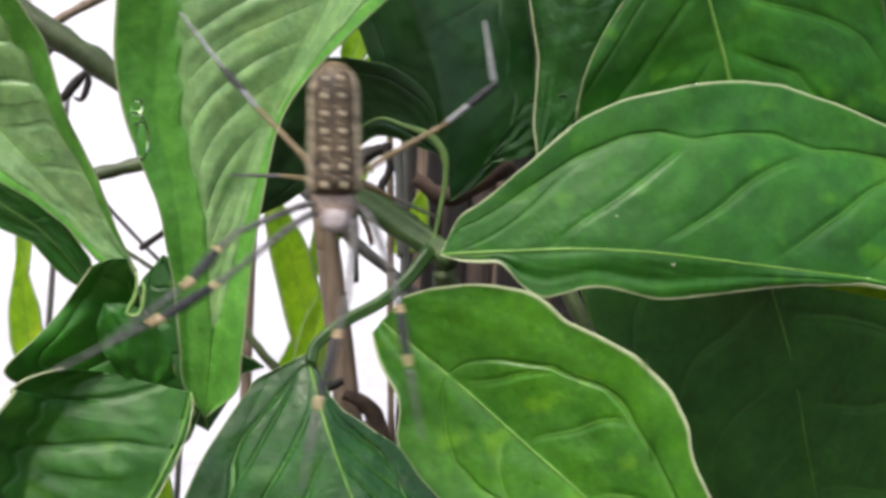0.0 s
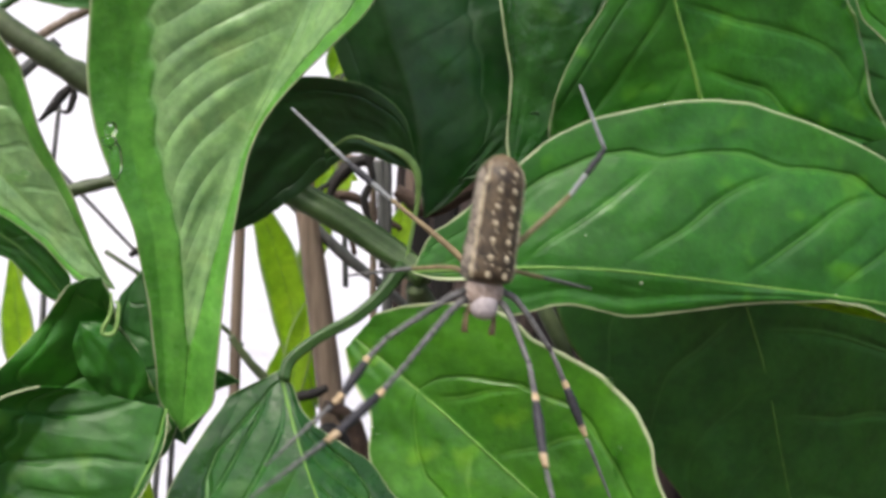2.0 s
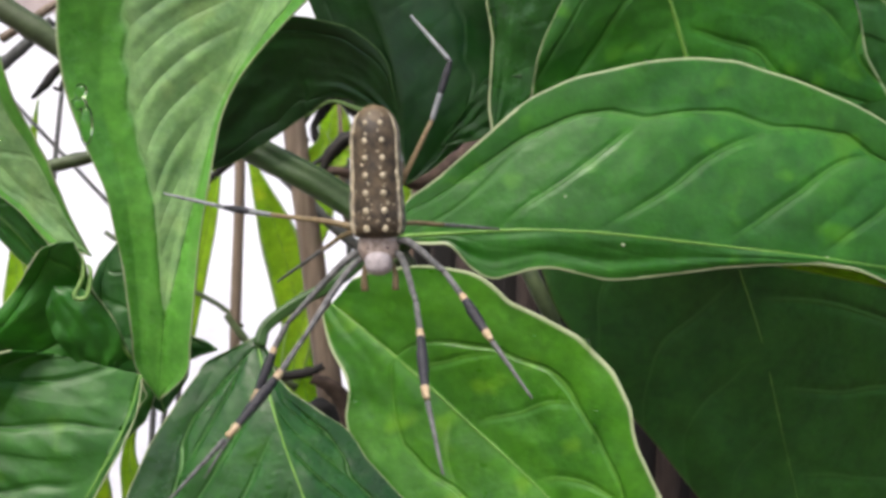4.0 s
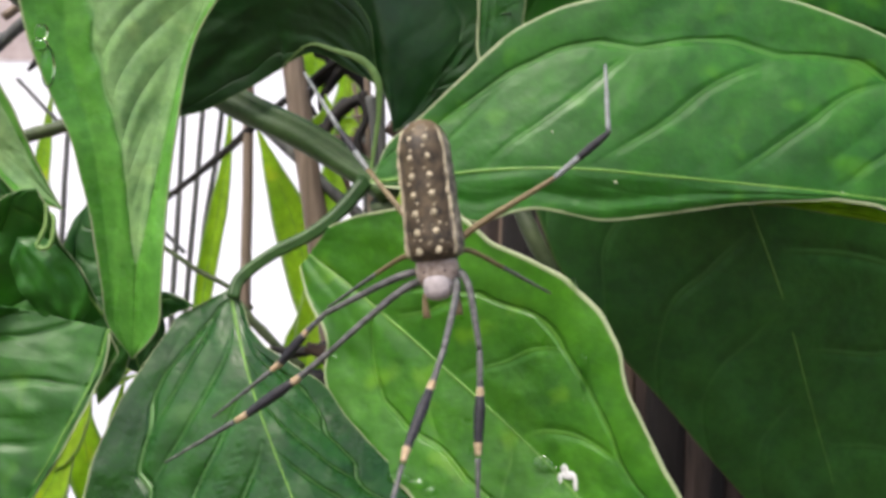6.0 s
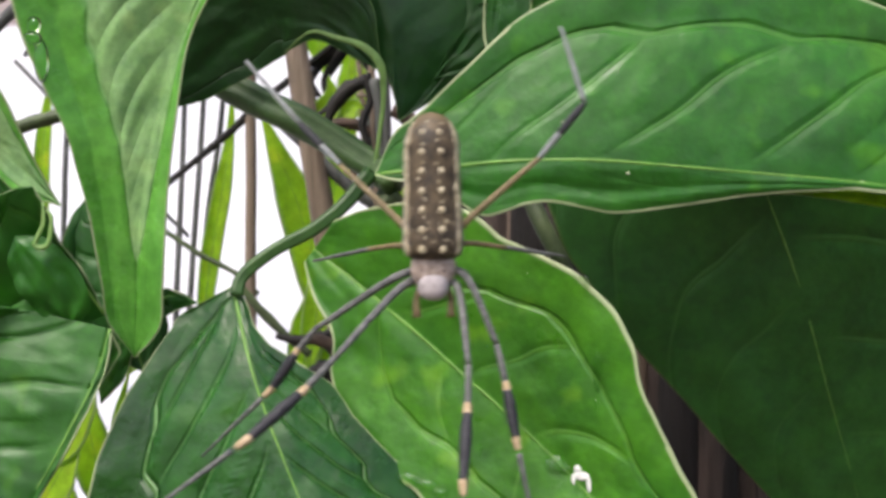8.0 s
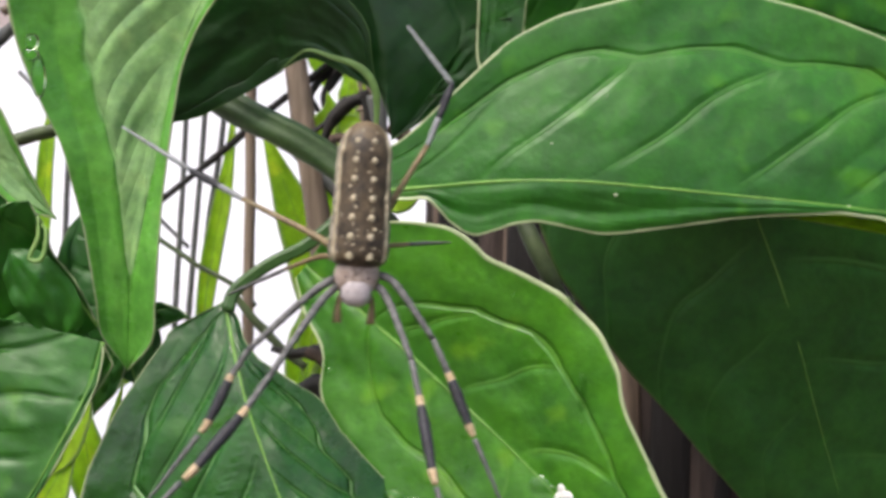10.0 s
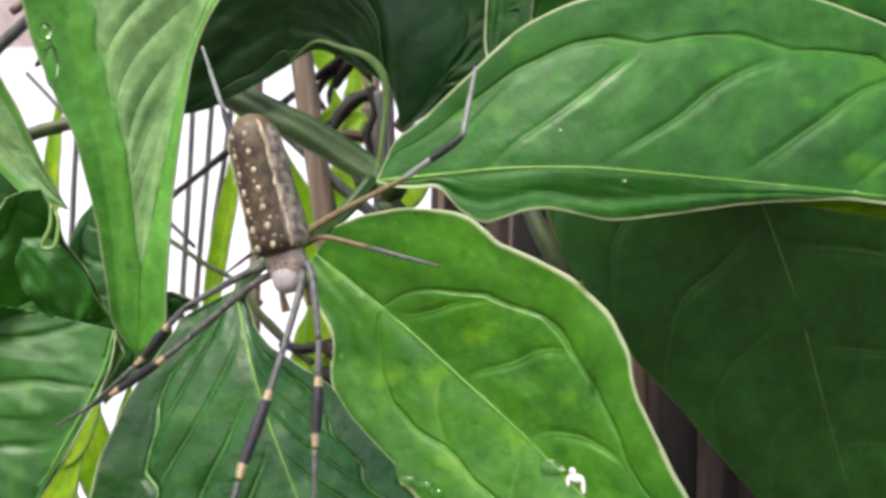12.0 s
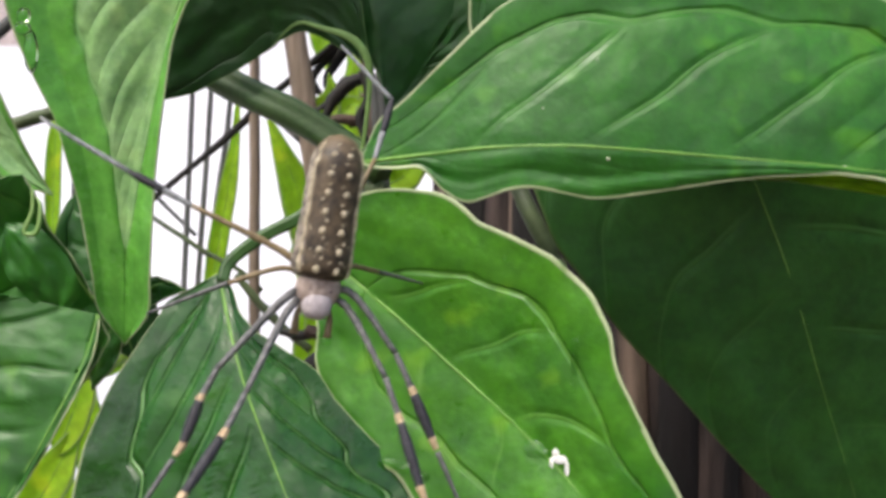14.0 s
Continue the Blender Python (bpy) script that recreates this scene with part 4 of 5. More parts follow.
grass([(-4.72, 40.00, 3.39), (-4.28, 40.00, 4.41), (-3.95, 40.00, 5.23), (-4.04, 40.00, 5.95)], 0.5)
grass([(-4.09, 40.00, 3.99), (-3.56, 40.00, 4.60), (-3.14, 40.00, 4.90), (-2.84, 40.00, 4.79)], 0.4)
grass([(-2.25, 41.00, 2.06), (-1.50, 41.00, 2.47), (-1.04, 41.00, 3.53), (-0.91, 41.00, 4.59)], 0.6)
grass([(-3.86, 42.00, 8.76), (-3.51, 42.00, 9.62), (-3.32, 42.00, 10.47), (-3.57, 42.00, 11.54)], 0.5)
grass([(-3.33, 42.00, 8.54), (-2.78, 42.00, 8.97), (-2.45, 42.00, 9.40), (-2.65, 42.00, 9.83)], 0.35)
grass([(-16.78, 48.00, -1.39), (-16.66, 48.00, 3.31), (-16.43, 48.00, 5.66), (-16.20, 48.00, 7.54)], 0.34)

# ---- dead twigs and curled leaves caught between ----
twigs = thing("dead_twigs", spot(-5, 42, 6), "black dead twigs and curled dry leaves", "twigs")


def twig(points, radii, mat=BLACK, name="twig", label=""):
    rod(name, points, radii, mat, twigs, label, lumps=0.25, seed=random.random() * 9, rings=18, sides=8)


twig([(-11.51, 44.00, 1.74), (-10.34, 43.71, 2.61), (-8.81, 43.43, 3.74), (-7.63, 43.14, 4.69), (-6.88, 42.71, 5.29), (-5.45, 42.14, 6.25), (-4.24, 41.57, 7.06), (-2.89, 41.00, 8.05)], [0.12, 0.13, 0.16, 0.14, 0.15])
twig([(-2.96, 42.00, 8.04), (-3.70, 42.00, 7.12), (-4.16, 42.00, 6.44), (-4.38, 42.00, 5.92), (-4.05, 42.00, 5.18), (-3.44, 42.00, 4.30)], [0.28, 0.2, 0.15, 0.17, 0.13], label="curled black dead leaf", name="dead_leaf")
twig([(-3.79, 42.00, 7.53), (-4.36, 42.00, 6.81), (-4.59, 42.00, 6.56), (-4.90, 42.00, 6.03), (-4.69, 42.00, 5.61), (-4.57, 42.00, 5.47)], [0.22, 0.16, 0.13, 0.08], label="curled black dead leaf", name="dead_leaf")
twig([(-4.61, 42.00, 7.84), (-3.99, 42.00, 7.59), (-3.37, 42.00, 7.22), (-2.65, 42.00, 6.40)], [0.2, 0.3, 0.3, 0.14], label="black dead leaf", name="dead_leaf")
twig([(-4.48, 46.00, 5.97), (-3.58, 46.00, 5.95), (-2.68, 46.00, 5.99)], [0.08, 0.09, 0.08], TAN)
twig([(-12.30, 43.00, 1.92), (-10.42, 43.00, 0.67), (-9.14, 43.00, -0.19), (-7.92, 43.00, -0.84), (-7.03, 43.00, -1.66)], [0.09, 0.1, 0.09], OLD_STEM)
twig([(-7.33, 40.00, -0.96), (-6.74, 40.00, -1.74), (-5.70, 40.00, -2.84), (-4.78, 40.00, -3.60)], [0.13, 0.16, 0.14], OLD_STEM)
twig([(-5.81, 39.00, -2.85), (-5.04, 39.00, -3.00), (-4.28, 39.00, -2.88), (-3.80, 39.00, -2.65)], [0.1, 0.18, 0.2, 0.12], label="black broken twig")
twig([(-4.02, 34.00, -2.46), (-3.32, 34.00, -2.76), (-2.90, 34.00, -3.50), (-2.66, 34.00, -4.86), (-2.26, 34.00, -6.32)], [0.15, 0.27, 0.3, 0.27, 0.2], DEAD_BROWN, label="brown dead leaf", name="dead_leaf")
twig([(-4.49, 35.00, -3.89), (-3.76, 35.00, -3.56), (-3.05, 35.00, -4.15), (-1.96, 35.00, -4.76)], [0.2, 0.35, 0.4, 0.3], BLACK, label="black dead leaf", name="dead_leaf")
twig([(-16.98, 46.00, 7.45), (-14.73, 46.00, 5.09), (-12.25, 46.00, 2.50), (-10.23, 46.00, 0.47)], [0.08, 0.09, 0.08], DARK_STALK)
twig([(-13.71, 38.00, 6.41), (-13.28, 38.00, 6.90), (-12.90, 38.00, 7.40), (-12.61, 38.00, 7.72)], [0.06, 0.16, 0.17, 0.1], label="black dead leaf", name="dead_leaf")
twig([(-12.61, 38.00, 7.76), (-12.59, 38.00, 7.26), (-12.77, 38.00, 6.77), (-13.03, 38.00, 6.81)], [0.1, 0.12, 0.09, 0.04], label="black dead leaf", name="dead_leaf")
twig([(-16.82, 39.00, 9.00), (-15.29, 39.00, 10.33), (-13.09, 39.00, 11.87), (-11.05, 39.00, 13.24)], [0.15, 0.16, 0.15], PETIOLE)
twig([(-15.37, 36.00, 9.99), (-13.86, 36.00, 8.90), (-12.84, 36.00, 8.28), (-11.85, 36.00, 7.62), (-10.60, 36.00, 6.73)], [0.36, 0.4, 0.42, 0.36], OLD_STEM, label="dull green cut stem")
twig([(-13.12, 35.00, 3.78), (-11.74, 35.00, 4.15), (-10.52, 35.00, 4.48), (-9.30, 35.00, 4.75)], [0.2, 0.22, 0.2], OLD_STEM)
twig([(-15.67, 41.00, 8.84), (-14.47, 41.00, 9.68), (-13.56, 41.00, 10.28), (-12.45, 41.00, 10.89)], [0.16, 0.17, 0.16], TAN)
twig([(-16.53, 40.00, 6.68), (-15.36, 40.00, 7.75), (-14.48, 40.00, 8.54), (-13.59, 40.00, 9.42)], [0.22, 0.22, 0.2], DARK_STALK)
twig([(-6.63, 40.00, 5.21), (-4.95, 40.00, 3.64), (-3.26, 40.00, 2.06), (-1.84, 40.00, 0.98), (-0.82, 40.00, 0.11)], [0.16, 0.2, 0.2, 0.16], DARK_STALK)

twig([(-3.99, 38.00, 3.95), (-3.67, 38.00, 4.73), (-3.17, 38.00, 5.27), (-2.58, 38.00, 5.40), (-2.30, 38.00, 4.70)], [0.1, 0.22, 0.26, 0.2, 0.08], label="curled black dead leaf", name="dead_leaf")
twig([(-4.49, 39.00, 3.68), (-3.78, 39.00, 4.21), (-2.88, 39.00, 4.11), (-2.09, 39.00, 3.53), (-1.29, 39.00, 3.06)], [0.12, 0.16, 0.18, 0.15, 0.1], DEAD_BROWN, label="brown curled dead leaf", name="dead_leaf")
twig([(-2.59, 37.50, 5.66), (-2.47, 37.50, 4.78), (-2.73, 37.50, 4.01), (-2.37, 37.50, 2.93)], [0.16, 0.12, 0.14, 0.08])
twig([(-4.66, 38.00, 4.20), (-4.07, 38.00, 4.50), (-3.37, 38.00, 5.08), (-2.88, 38.00, 5.26)], [0.07, 0.09, 0.07])
twig([(-3.69, 38.00, 4.14), (-3.51, 38.00, 3.54), (-3.18, 38.00, 2.85), (-2.96, 38.00, 2.15)], [0.12, 0.14, 0.1, 0.08], DEAD_BROWN)
twig([(-2.32, 37.00, 5.43), (-2.16, 37.00, 4.47), (-2.11, 37.00, 3.31), (-2.03, 37.00, 1.76)], [0.15, 0.16, 0.16], DARK_STALK)
twig([(-1.70, 36.50, 4.44), (-0.67, 36.50, 3.85), (0.50, 36.50, 4.40), (1.49, 36.50, 5.15)], [0.2, 0.35, 0.4, 0.4], DEAD_BROWN)

# ---- old trunk behind ----
def old_trunk():
    trunk = thing("tree_trunk", (0.092, 0.5, -0.02), "dark brown tree trunk with ridged bark", "tree trunk")
    bm = bmesh.new()
    rings, sides = 40, 60
    grid = []
    for i in range(rings + 1):
        z = i / rings * 2.4
        grid.append([bm.verts.new(((0.088 + 0.004 * noise.noise((math.cos(a) * 9, math.sin(a) * 9, z * 2))) * (1.3 - 0.2 * z) * math.cos(a),
                                   0.088 * (1.3 - 0.2 * z) * math.sin(a), z)) for a in (2 * math.pi * j / sides for j in range(sides))])
    for lo, hi in zip(grid, grid[1:]):
        for j in range(sides):
            bm.faces.new((lo[j], lo[(j + 1) % sides], hi[(j + 1) % sides], hi[j]))
    part("trunk_core", bm, BARK, trunk)
    for n in range(30):
        a = math.pi * (1.02 + 0.96 * n / 29) + random.uniform(-0.03, 0.03)
        low, high = 0.75 + random.uniform(-0.12, 0.12), 1.55 + random.uniform(-0.15, 0.1)
        pts = []
        for k in range(6):
            z = low + (high - low) * k / 5
            turn = a + random.uniform(-0.03, 0.03)
            r = 0.088 * (1.3 - 0.2 * z) + random.uniform(-0.001, 0.004)
            pts.append(Vector((r * math.cos(turn), r * math.sin(turn), z)))
        w = random.uniform(0.004, 0.008)
        mat = BARK_TAN if n % 5 == 2 else (BARK_BLACK if n % 5 in (0, 3) else BARK)
        part("bark_ridge", tube(bmesh.new(), pts, [w * 0.5, w, w * 1.1, w * 0.9, w * 0.5], 40, 8, 0.7, 0.35, n * 1.7), mat, trunk)


old_trunk()

# ---- the spider ----
def abdomen_material():
    """Olive brown with dark chevrons and a broken cream band along each flank."""
    m, t, p, out = material("abdomen_brown")
    co, sep = t.nodes.new("ShaderNodeTexCoord"), t.nodes.new("ShaderNodeSeparateXYZ")
    t.links.new(co.outputs["Object"], sep.inputs[0])
    mottle, grain = noise_tex(t, 420, 5, 0.65), noise_tex(t, 1600, 3)
    body = ramp(t, mottle.outputs["Fac"], [(0.36, (0.02, 0.014, 0.008)), (0.5, (0.06, 0.042, 0.024)), (0.66, (0.12, 0.088, 0.05))])
    side = t.nodes.new("ShaderNodeMath")
    side.operation = "ABSOLUTE"
    t.links.new(sep.outputs["X"], side.inputs[0])
    far = t.nodes.new("ShaderNodeMapRange")
    for k, v in (("From Min", 0.0045), ("From Max", 0.005), ("To Min", 0.0), ("To Max", 1.0)):
        far.inputs[k].default_value = v
    t.links.new(side.outputs[0], far.inputs["Value"])
    flank = ramp(t, noise_tex(t, 600, 4).outputs["Fac"], [(0.4, (0.1, 0.082, 0.07)), (0.6, (0.36, 0.31, 0.25))])
    tip = t.nodes.new("ShaderNodeMapRange")
    for k, v in (("From Min", 0.0295), ("From Max", 0.034), ("To Min", 0.0), ("To Max", 0.6)):
        tip.inputs[k].default_value = v
    t.links.new(sep.outputs["Z"], tip.inputs["Value"])
    ochre = mix(t, tip.outputs[0], body.outputs[0], (0.24, 0.17, 0.09))
    t.links.new(mix(t, far.outputs[0], ochre, flank.outputs[0]), p.inputs["Base Color"])
    p.inputs["Roughness"].default_value = 0.55
    bump(t, p, mix(t, 0.5, mottle.outputs["Color"], grain.outputs["Color"]), 0.6, 0.0005)
    return m


CHITIN = abdomen_material()
PALE_SPOT = plain_material("cream_spot", (0.34, 0.29, 0.19), (0.58, 0.51, 0.37), 900, 0.55)
CARAPACE = plain_material("carapace_grey", (0.24, 0.18, 0.15), (0.52, 0.43, 0.38), 900, 0.5, 0.6, 0.0003)
SILVER = plain_material("silver_hair", (0.36, 0.32, 0.33), (0.56, 0.51, 0.53), 1500, 0.5, 0.6, 0.0003)
GREY_LEG = plain_material("leg_grey", (0.05, 0.05, 0.052), (0.17, 0.17, 0.17), 700, 0.45, 0.3, 0.0002)
BROWN_LEG = plain_material("leg_tan", (0.14, 0.1, 0.05), (0.26, 0.2, 0.11), 700, 0.45, 0.3, 0.0002)
BLACK_LEG = plain_material("leg_black", (0.012, 0.012, 0.016), (0.04, 0.04, 0.05), 900, 0.6, 0.4, 0.0002)
BAND = plain_material("leg_band", (0.38, 0.27, 0.15), (0.56, 0.44, 0.29), 900, 0.5)
PALE_LEG = plain_material("leg_pale_grey", (0.14, 0.15, 0.155), (0.3, 0.32, 0.33), 700, 0.45, 0.3, 0.0002)
PURPLE = plain_material("coxa_purple", (0.05, 0.02, 0.035), (0.1, 0.05, 0.07), 900, 0.5)

spider = thing("orb_weaver_spider", spot(0, 23.5, 0), "brown orb-weaver spider with cream spots, hanging head down", "spider")


def ball(bm, centre, radii, rings=20, sides=24, power=1.0):
    verts = bmesh.ops.create_uvsphere(bm, u_segments=sides, v_segments=rings, radius=1)["verts"]
    for v in verts:
        v.co = Vector([math.copysign(abs(c) ** power, c) * r * 0.01 for c, r in zip(v.co, radii)]) + Vector(centre) * 0.01
    return verts


def abdomen_radius(k):
    """Half width of the abdomen in centimetres, k from the waist to the far end."""
    ends = math.sqrt(max(0.0, 1 - max(0.0, (k - 0.74) / 0.26) ** 2)) * (0.62 + 0.38 * math.sqrt(max(0.0, 1 - max(0.0, 1 - k / 0.12) ** 2)))
    return 0.6 * ends * (1.07 - 0.04 * math.sin(math.pi * k) - 0.14 * k)


def build_spider():
    bm = bmesh.new()
    grid, rings, sides = [], 48, 36
    for i in range(rings + 1):
        k = i / rings
        r = max(0.004, abdomen_radius(k))
        line = []
        for j in range(sides):
            a = 2 * math.pi * j / sides
            n = 0.02 * noise.noise((math.cos(a) * 3, math.sin(a) * 3, k * 9))
            line.append(bm.verts.new(Vector(((r + n) * math.cos(a), 0.12 + (r + n) * 0.95 * math.sin(a), 0.42 + 2.95 * k)) * 0.01))
        grid.append(line)
    for lo, hi in zip(grid, grid[1:]):
        for j in range(sides):
            bm.faces.new((lo[j], lo[(j + 1) % sides], hi[(j + 1) % sides], hi[j]))
    abdomen = part("abdomen", bm, CHITIN, spider, "long brown abdomen")
    dots = [(0.07 + row * 0.13, sgn * 0.33, 0.078 - 0.003 * row) for row in range(7) for sgn in (-1, 1)]
    dots += [(0.135 + row * 0.13 + random.uniform(-0.02, 0.02), sgn * random.uniform(0.15, 0.5), random.uniform(0.024, 0.036)) for row in range(7) for sgn in (-1, 1)]
    dots += [(random.uniform(0.03, 0.75) ** 1.4, random.uniform(-0.8, 0.8), random.uniform(0.014, 0.022)) for n in range(30)]
    for k, turn, size in dots:
        r = abdomen_radius(k)
        bm = bmesh.new()
        ball(bm, (r * math.sin(turn), 0.12 - r * 0.95 * math.cos(turn), 0.42 + 2.95 * k), (size, size * 0.45, size * 1.1), 6, 8)
        part("spot", bm, PALE_SPOT, abdomen)
    for sgn in (-1, 1):
        line = []
        for n in range(19):
            k = 0.03 + 0.05 * n
            turn = sgn * (1.02 + 0.03 * math.sin(n * 1.9) + random.uniform(-0.04, 0.04))
            r = abdomen_radius(k) - 0.012
            line.append(Vector((r * math.sin(turn), 0.12 - r * 0.95 * math.cos(turn), 0.42 + 2.95 * k)) * 0.01)
        part("flank_band", tube(bmesh.new(), line, [0.0003] + [random.uniform(0.00025, 0.00065) for n in range(30)] + [0.0002], 72, 8, lumps=0.5, seed=sgn * 3.0), PALE_SPOT, abdomen, "wavy cream band")
    bm = bmesh.new()
    ball(bm, (0, 0.1, 0.24), (0.46, 0.34, 0.44), power=0.9)
    shell = part("carapace", bm, CARAPACE, spider, "silvery carapace")
    bm = bmesh.new()
    ball(bm, (0, 0.0, -0.1), (0.31, 0.28, 0.31), power=0.8)
    part("head", bm, SILVER, shell, "pale pinkish-white head")
    for sgn in (-1, 1):
        bm = bmesh.new()
        ball(bm, (sgn * 0.2, -0.19, 0.2), (0.05, 0.03, 0.035), 8, 10)
        part("pit", bm, PURPLE, shell, "dark pit in the carapace")
    for sgn in (-1, 1):
        bm = bmesh.new()
        tube(bm, [Vector(p) * 0.01 for p in ((sgn * 0.22, 0.15, -0.05), (sgn * 0.34, 0.12, -0.35), (sgn * 0.34, 0.1, -0.75))], [0.0007, 0.0006, 0.0009], 10, 8)
        part("palp", bm, BROWN_LEG, spider)


# each leg: joints from hip to tip, then where its bands lie along it
LEGS = [
    ("grey", [(-0.25, 0.2, 0.1), (-0.85, -0.1, -0.35), (-2.0, -0.7, -1.65), (-2.6, -1.0, -2.3), (-3.6, -1.4, -3.2), (-5.3, -1.9, -4.5)]),
    ("grey", [(-0.25, 0.2, 0.25), (-0.9, 0.0, -0.05), (-2.3, -0.3, -1.05), (-2.7, -0.35, -1.55), (-3.2, -0.5, -2.35), (-4.7, -0.7, -3.9)]),
    ("tan", [(-0.25, 0.25, 0.4), (-0.7, 0.35, 0.66), (-1.7, 0.85, 0.52), (-3.3, 1.4, 0.15)]),
    ("rear", [(-0.2, 0.25, 0.45), (-0.63, 0.4, 1.06), (-2.1, 0.9, 2.3), (-3.1, 1.35, 3.2), (-4.5, 2.0, 4.6)]),
    ("grey", [(0.25, 0.2, 0.1), (0.55, -0.1, -0.3), (0.8, -0.8, -1.7), (0.82, -1.1, -2.5), (0.8, -1.6, -3.85), (0.95, -2.2, -5.7)]),
    ("grey", [(0.25, 0.2, 0.25), (0.72, 0.0, 0.0), (1.3, -0.35, -1.25), (1.5, -0.5, -2.05), (1.7, -0.7, -3.05), (2.1, -1.0, -4.8)]),
    ("tan", [(0.25, 0.25, 0.4), (0.6, 0.5, 0.72), (1.5, 1.05, 0.62), (2.8, 1.8, 0.4)]),
    ("rear", [(0.2, 0.25, 0.45), (0.57, 0.4, 1.08), (2.05, 0.9, 2.4), (2.9, 1.3, 3.45), (2.35, 2.0, 4.85)]),
]


def build_leg(style, joints):
    hip = Vector(joints[0]) * 0.01
    pts = [Vector(j) * 0.01 - hip for j in joints]
    if style == "grey":
        spans = [("femur", pts[0:3], [0.075, 0.085, 0.075, 0.06], GREY_LEG), ("patella", [pts[2], pts[2].lerp(pts[3], 0.5), pts[3]], [0.062, 0.07], GREY_LEG),
                 ("band", [pts[3].lerp(pts[2], 0.12), pts[3], pts[3].lerp(pts[4], 0.09)], [0.072, 0.085, 0.085], BAND),
                 ("tibia", [pts[3].lerp(pts[4], 0.07), pts[3].lerp(pts[4], 0.5), pts[4]], [0.09, 0.12, 0.11, 0.08], BLACK_LEG),
                 ("band", [pts[4].lerp(pts[3], 0.05), pts[4], pts[4].lerp(pts[5], 0.11)], [0.09, 0.085, 0.06], BAND),
                 ("metatarsus", [pts[4].lerp(pts[5], 0.14), pts[4].lerp(pts[5], 0.5), pts[5]], [0.058, 0.045, 0.022], GREY_LEG)]
    elif style == "rear":
        spans = [("femur", pts[0:3], [0.07, 0.085, 0.07, 0.05], BROWN_LEG), ("tibia", [pts[2], pts[2].lerp(pts[3], 0.25), pts[2].lerp(pts[3], 0.5)], [0.055, 0.065, 0.075], PALE_LEG),
                 ("tuft", [pts[2].lerp(pts[3], 0.45), pts[2].lerp(pts[3], 0.75), pts[3]], [0.075, 0.09, 0.085, 0.055], BLACK_LEG),
                 ("metatarsus", [pts[3], pts[3].lerp(pts[4], 0.5), pts[4]], [0.055, 0.05, 0.03], PALE_LEG)]
    else:
        spans = [("femur", pts[0:3], [0.06, 0.06, 0.05], BROWN_LEG), ("tibia", [pts[2], pts[2].lerp(pts[3], 0.5), pts[3]], [0.05, 0.045, 0.025], GREY_LEG)]
    name, line, radii, mat = spans[0]
    leg = part("leg", tube(bmesh.new(), line, [r * 0.01 for r in radii], 16, 10), mat, spider)
    leg.location = hip
    for name, line, radii, mat in spans[1:]:
        part(name, tube(bmesh.new(), line, [r * 0.01 for r in radii], 12, 8), mat, leg)
    return leg


build_spider()
legs = [build_leg(*kind) for kind in LEGS]

# seconds, place across and up, lean to the side
SWING = [
    (0, -4.80, 2.91, -2.2),
    (0.2, -1.94, 2.67, -1.4),
    (0.5, 1.88, 1.46, 8.2),
    (0.8, 1.82, 0.74, 12.0),
    (1, -0.29, 1.10, 16.0),
    (1.2, -2.29, 1.60, 12.5),
    (1.5, -3.23, 2.39, 5.4),
    (1.8, -1.61, 2.37, 0.1),
    (2, -0.61, 1.61, 7.2),
    (2.2, 0.20, 0.84, 10.5),
    (2.5, 1.13, 1.01, 21.4),
    (2.8, 0.98, 1.42, 17.5),
    (3, 0.31, 1.85, 19.8),
    (3.2, -1.10, 2.42, 14.5),
    (3.6, -2.60, 2.10, 4.0),
    (4, -2.20, 1.60, -3.0),
    (4.5, -0.30, 0.60, 8.0),
    (4.9, -1.80, 0.50, 17.0),
    (5.3, -3.69, 0.55, 16.3),
    (5.5, -3.08, 0.19, 5.0),
    (5.7, -1.93, -0.24, -0.9),
    (5.9, -0.50, -0.39, -7.6),
    (6, -0.12, -0.39, -6.8),
    (6.1, 0.21, -0.39, -8.4),
    (6.3, 0.01, -0.15, -4.3),
    (6.5, -0.77, 0.17, 3.1),
    (6.7, -1.64, 0.59, 8.8),
    (7, -2.11, 0.30, 15.0),
    (7.3, -1.50, 0.13, 10.4),
    (7.5, -0.37, -0.23, 7.9),
    (7.7, 0.27, -0.28, 1.1),
    (8, -0.37, -0.34, -0.2),
    (8.2, -1.40, -0.13, -2.6),
    (8.6, -2.70, 0.10, 2.0),
    (9, -1.80, -0.10, 8.0),
    (9.5, 0.30, -0.20, 3.0),
    (9.9, -1.20, -0.10, 3.0),
    (10.3, -2.23, -0.05, 8.7),
    (10.5, -2.19, -0.27, 9.7),
    (10.7, -1.23, -0.37, 6.3),
    (11, 0.57, -0.04, -0.4),
    (11.2, 1.02, -0.13, -5.3),
    (11.5, -0.05, 0.12, -14.2),
    (11.7, -1.87, 0.18, -14.3),
    (12, -3.31, -0.18, -15.1),
    (12.2, -3.36, 0.52, -5.8),
    (12.5, -2.76, 0.22, -1.0),
    (12.7, -2.31, 0.23, 5.2),
    (13, -2.64, 0.34, 12.6),
    (13.2, -3.51, 0.64, 8.5),
    (13.5, -3.93, -0.37, 6.1),
    (13.7, -3.12, -0.92, 2.5),
    (14, -2.17, -1.10, 9.6),
]


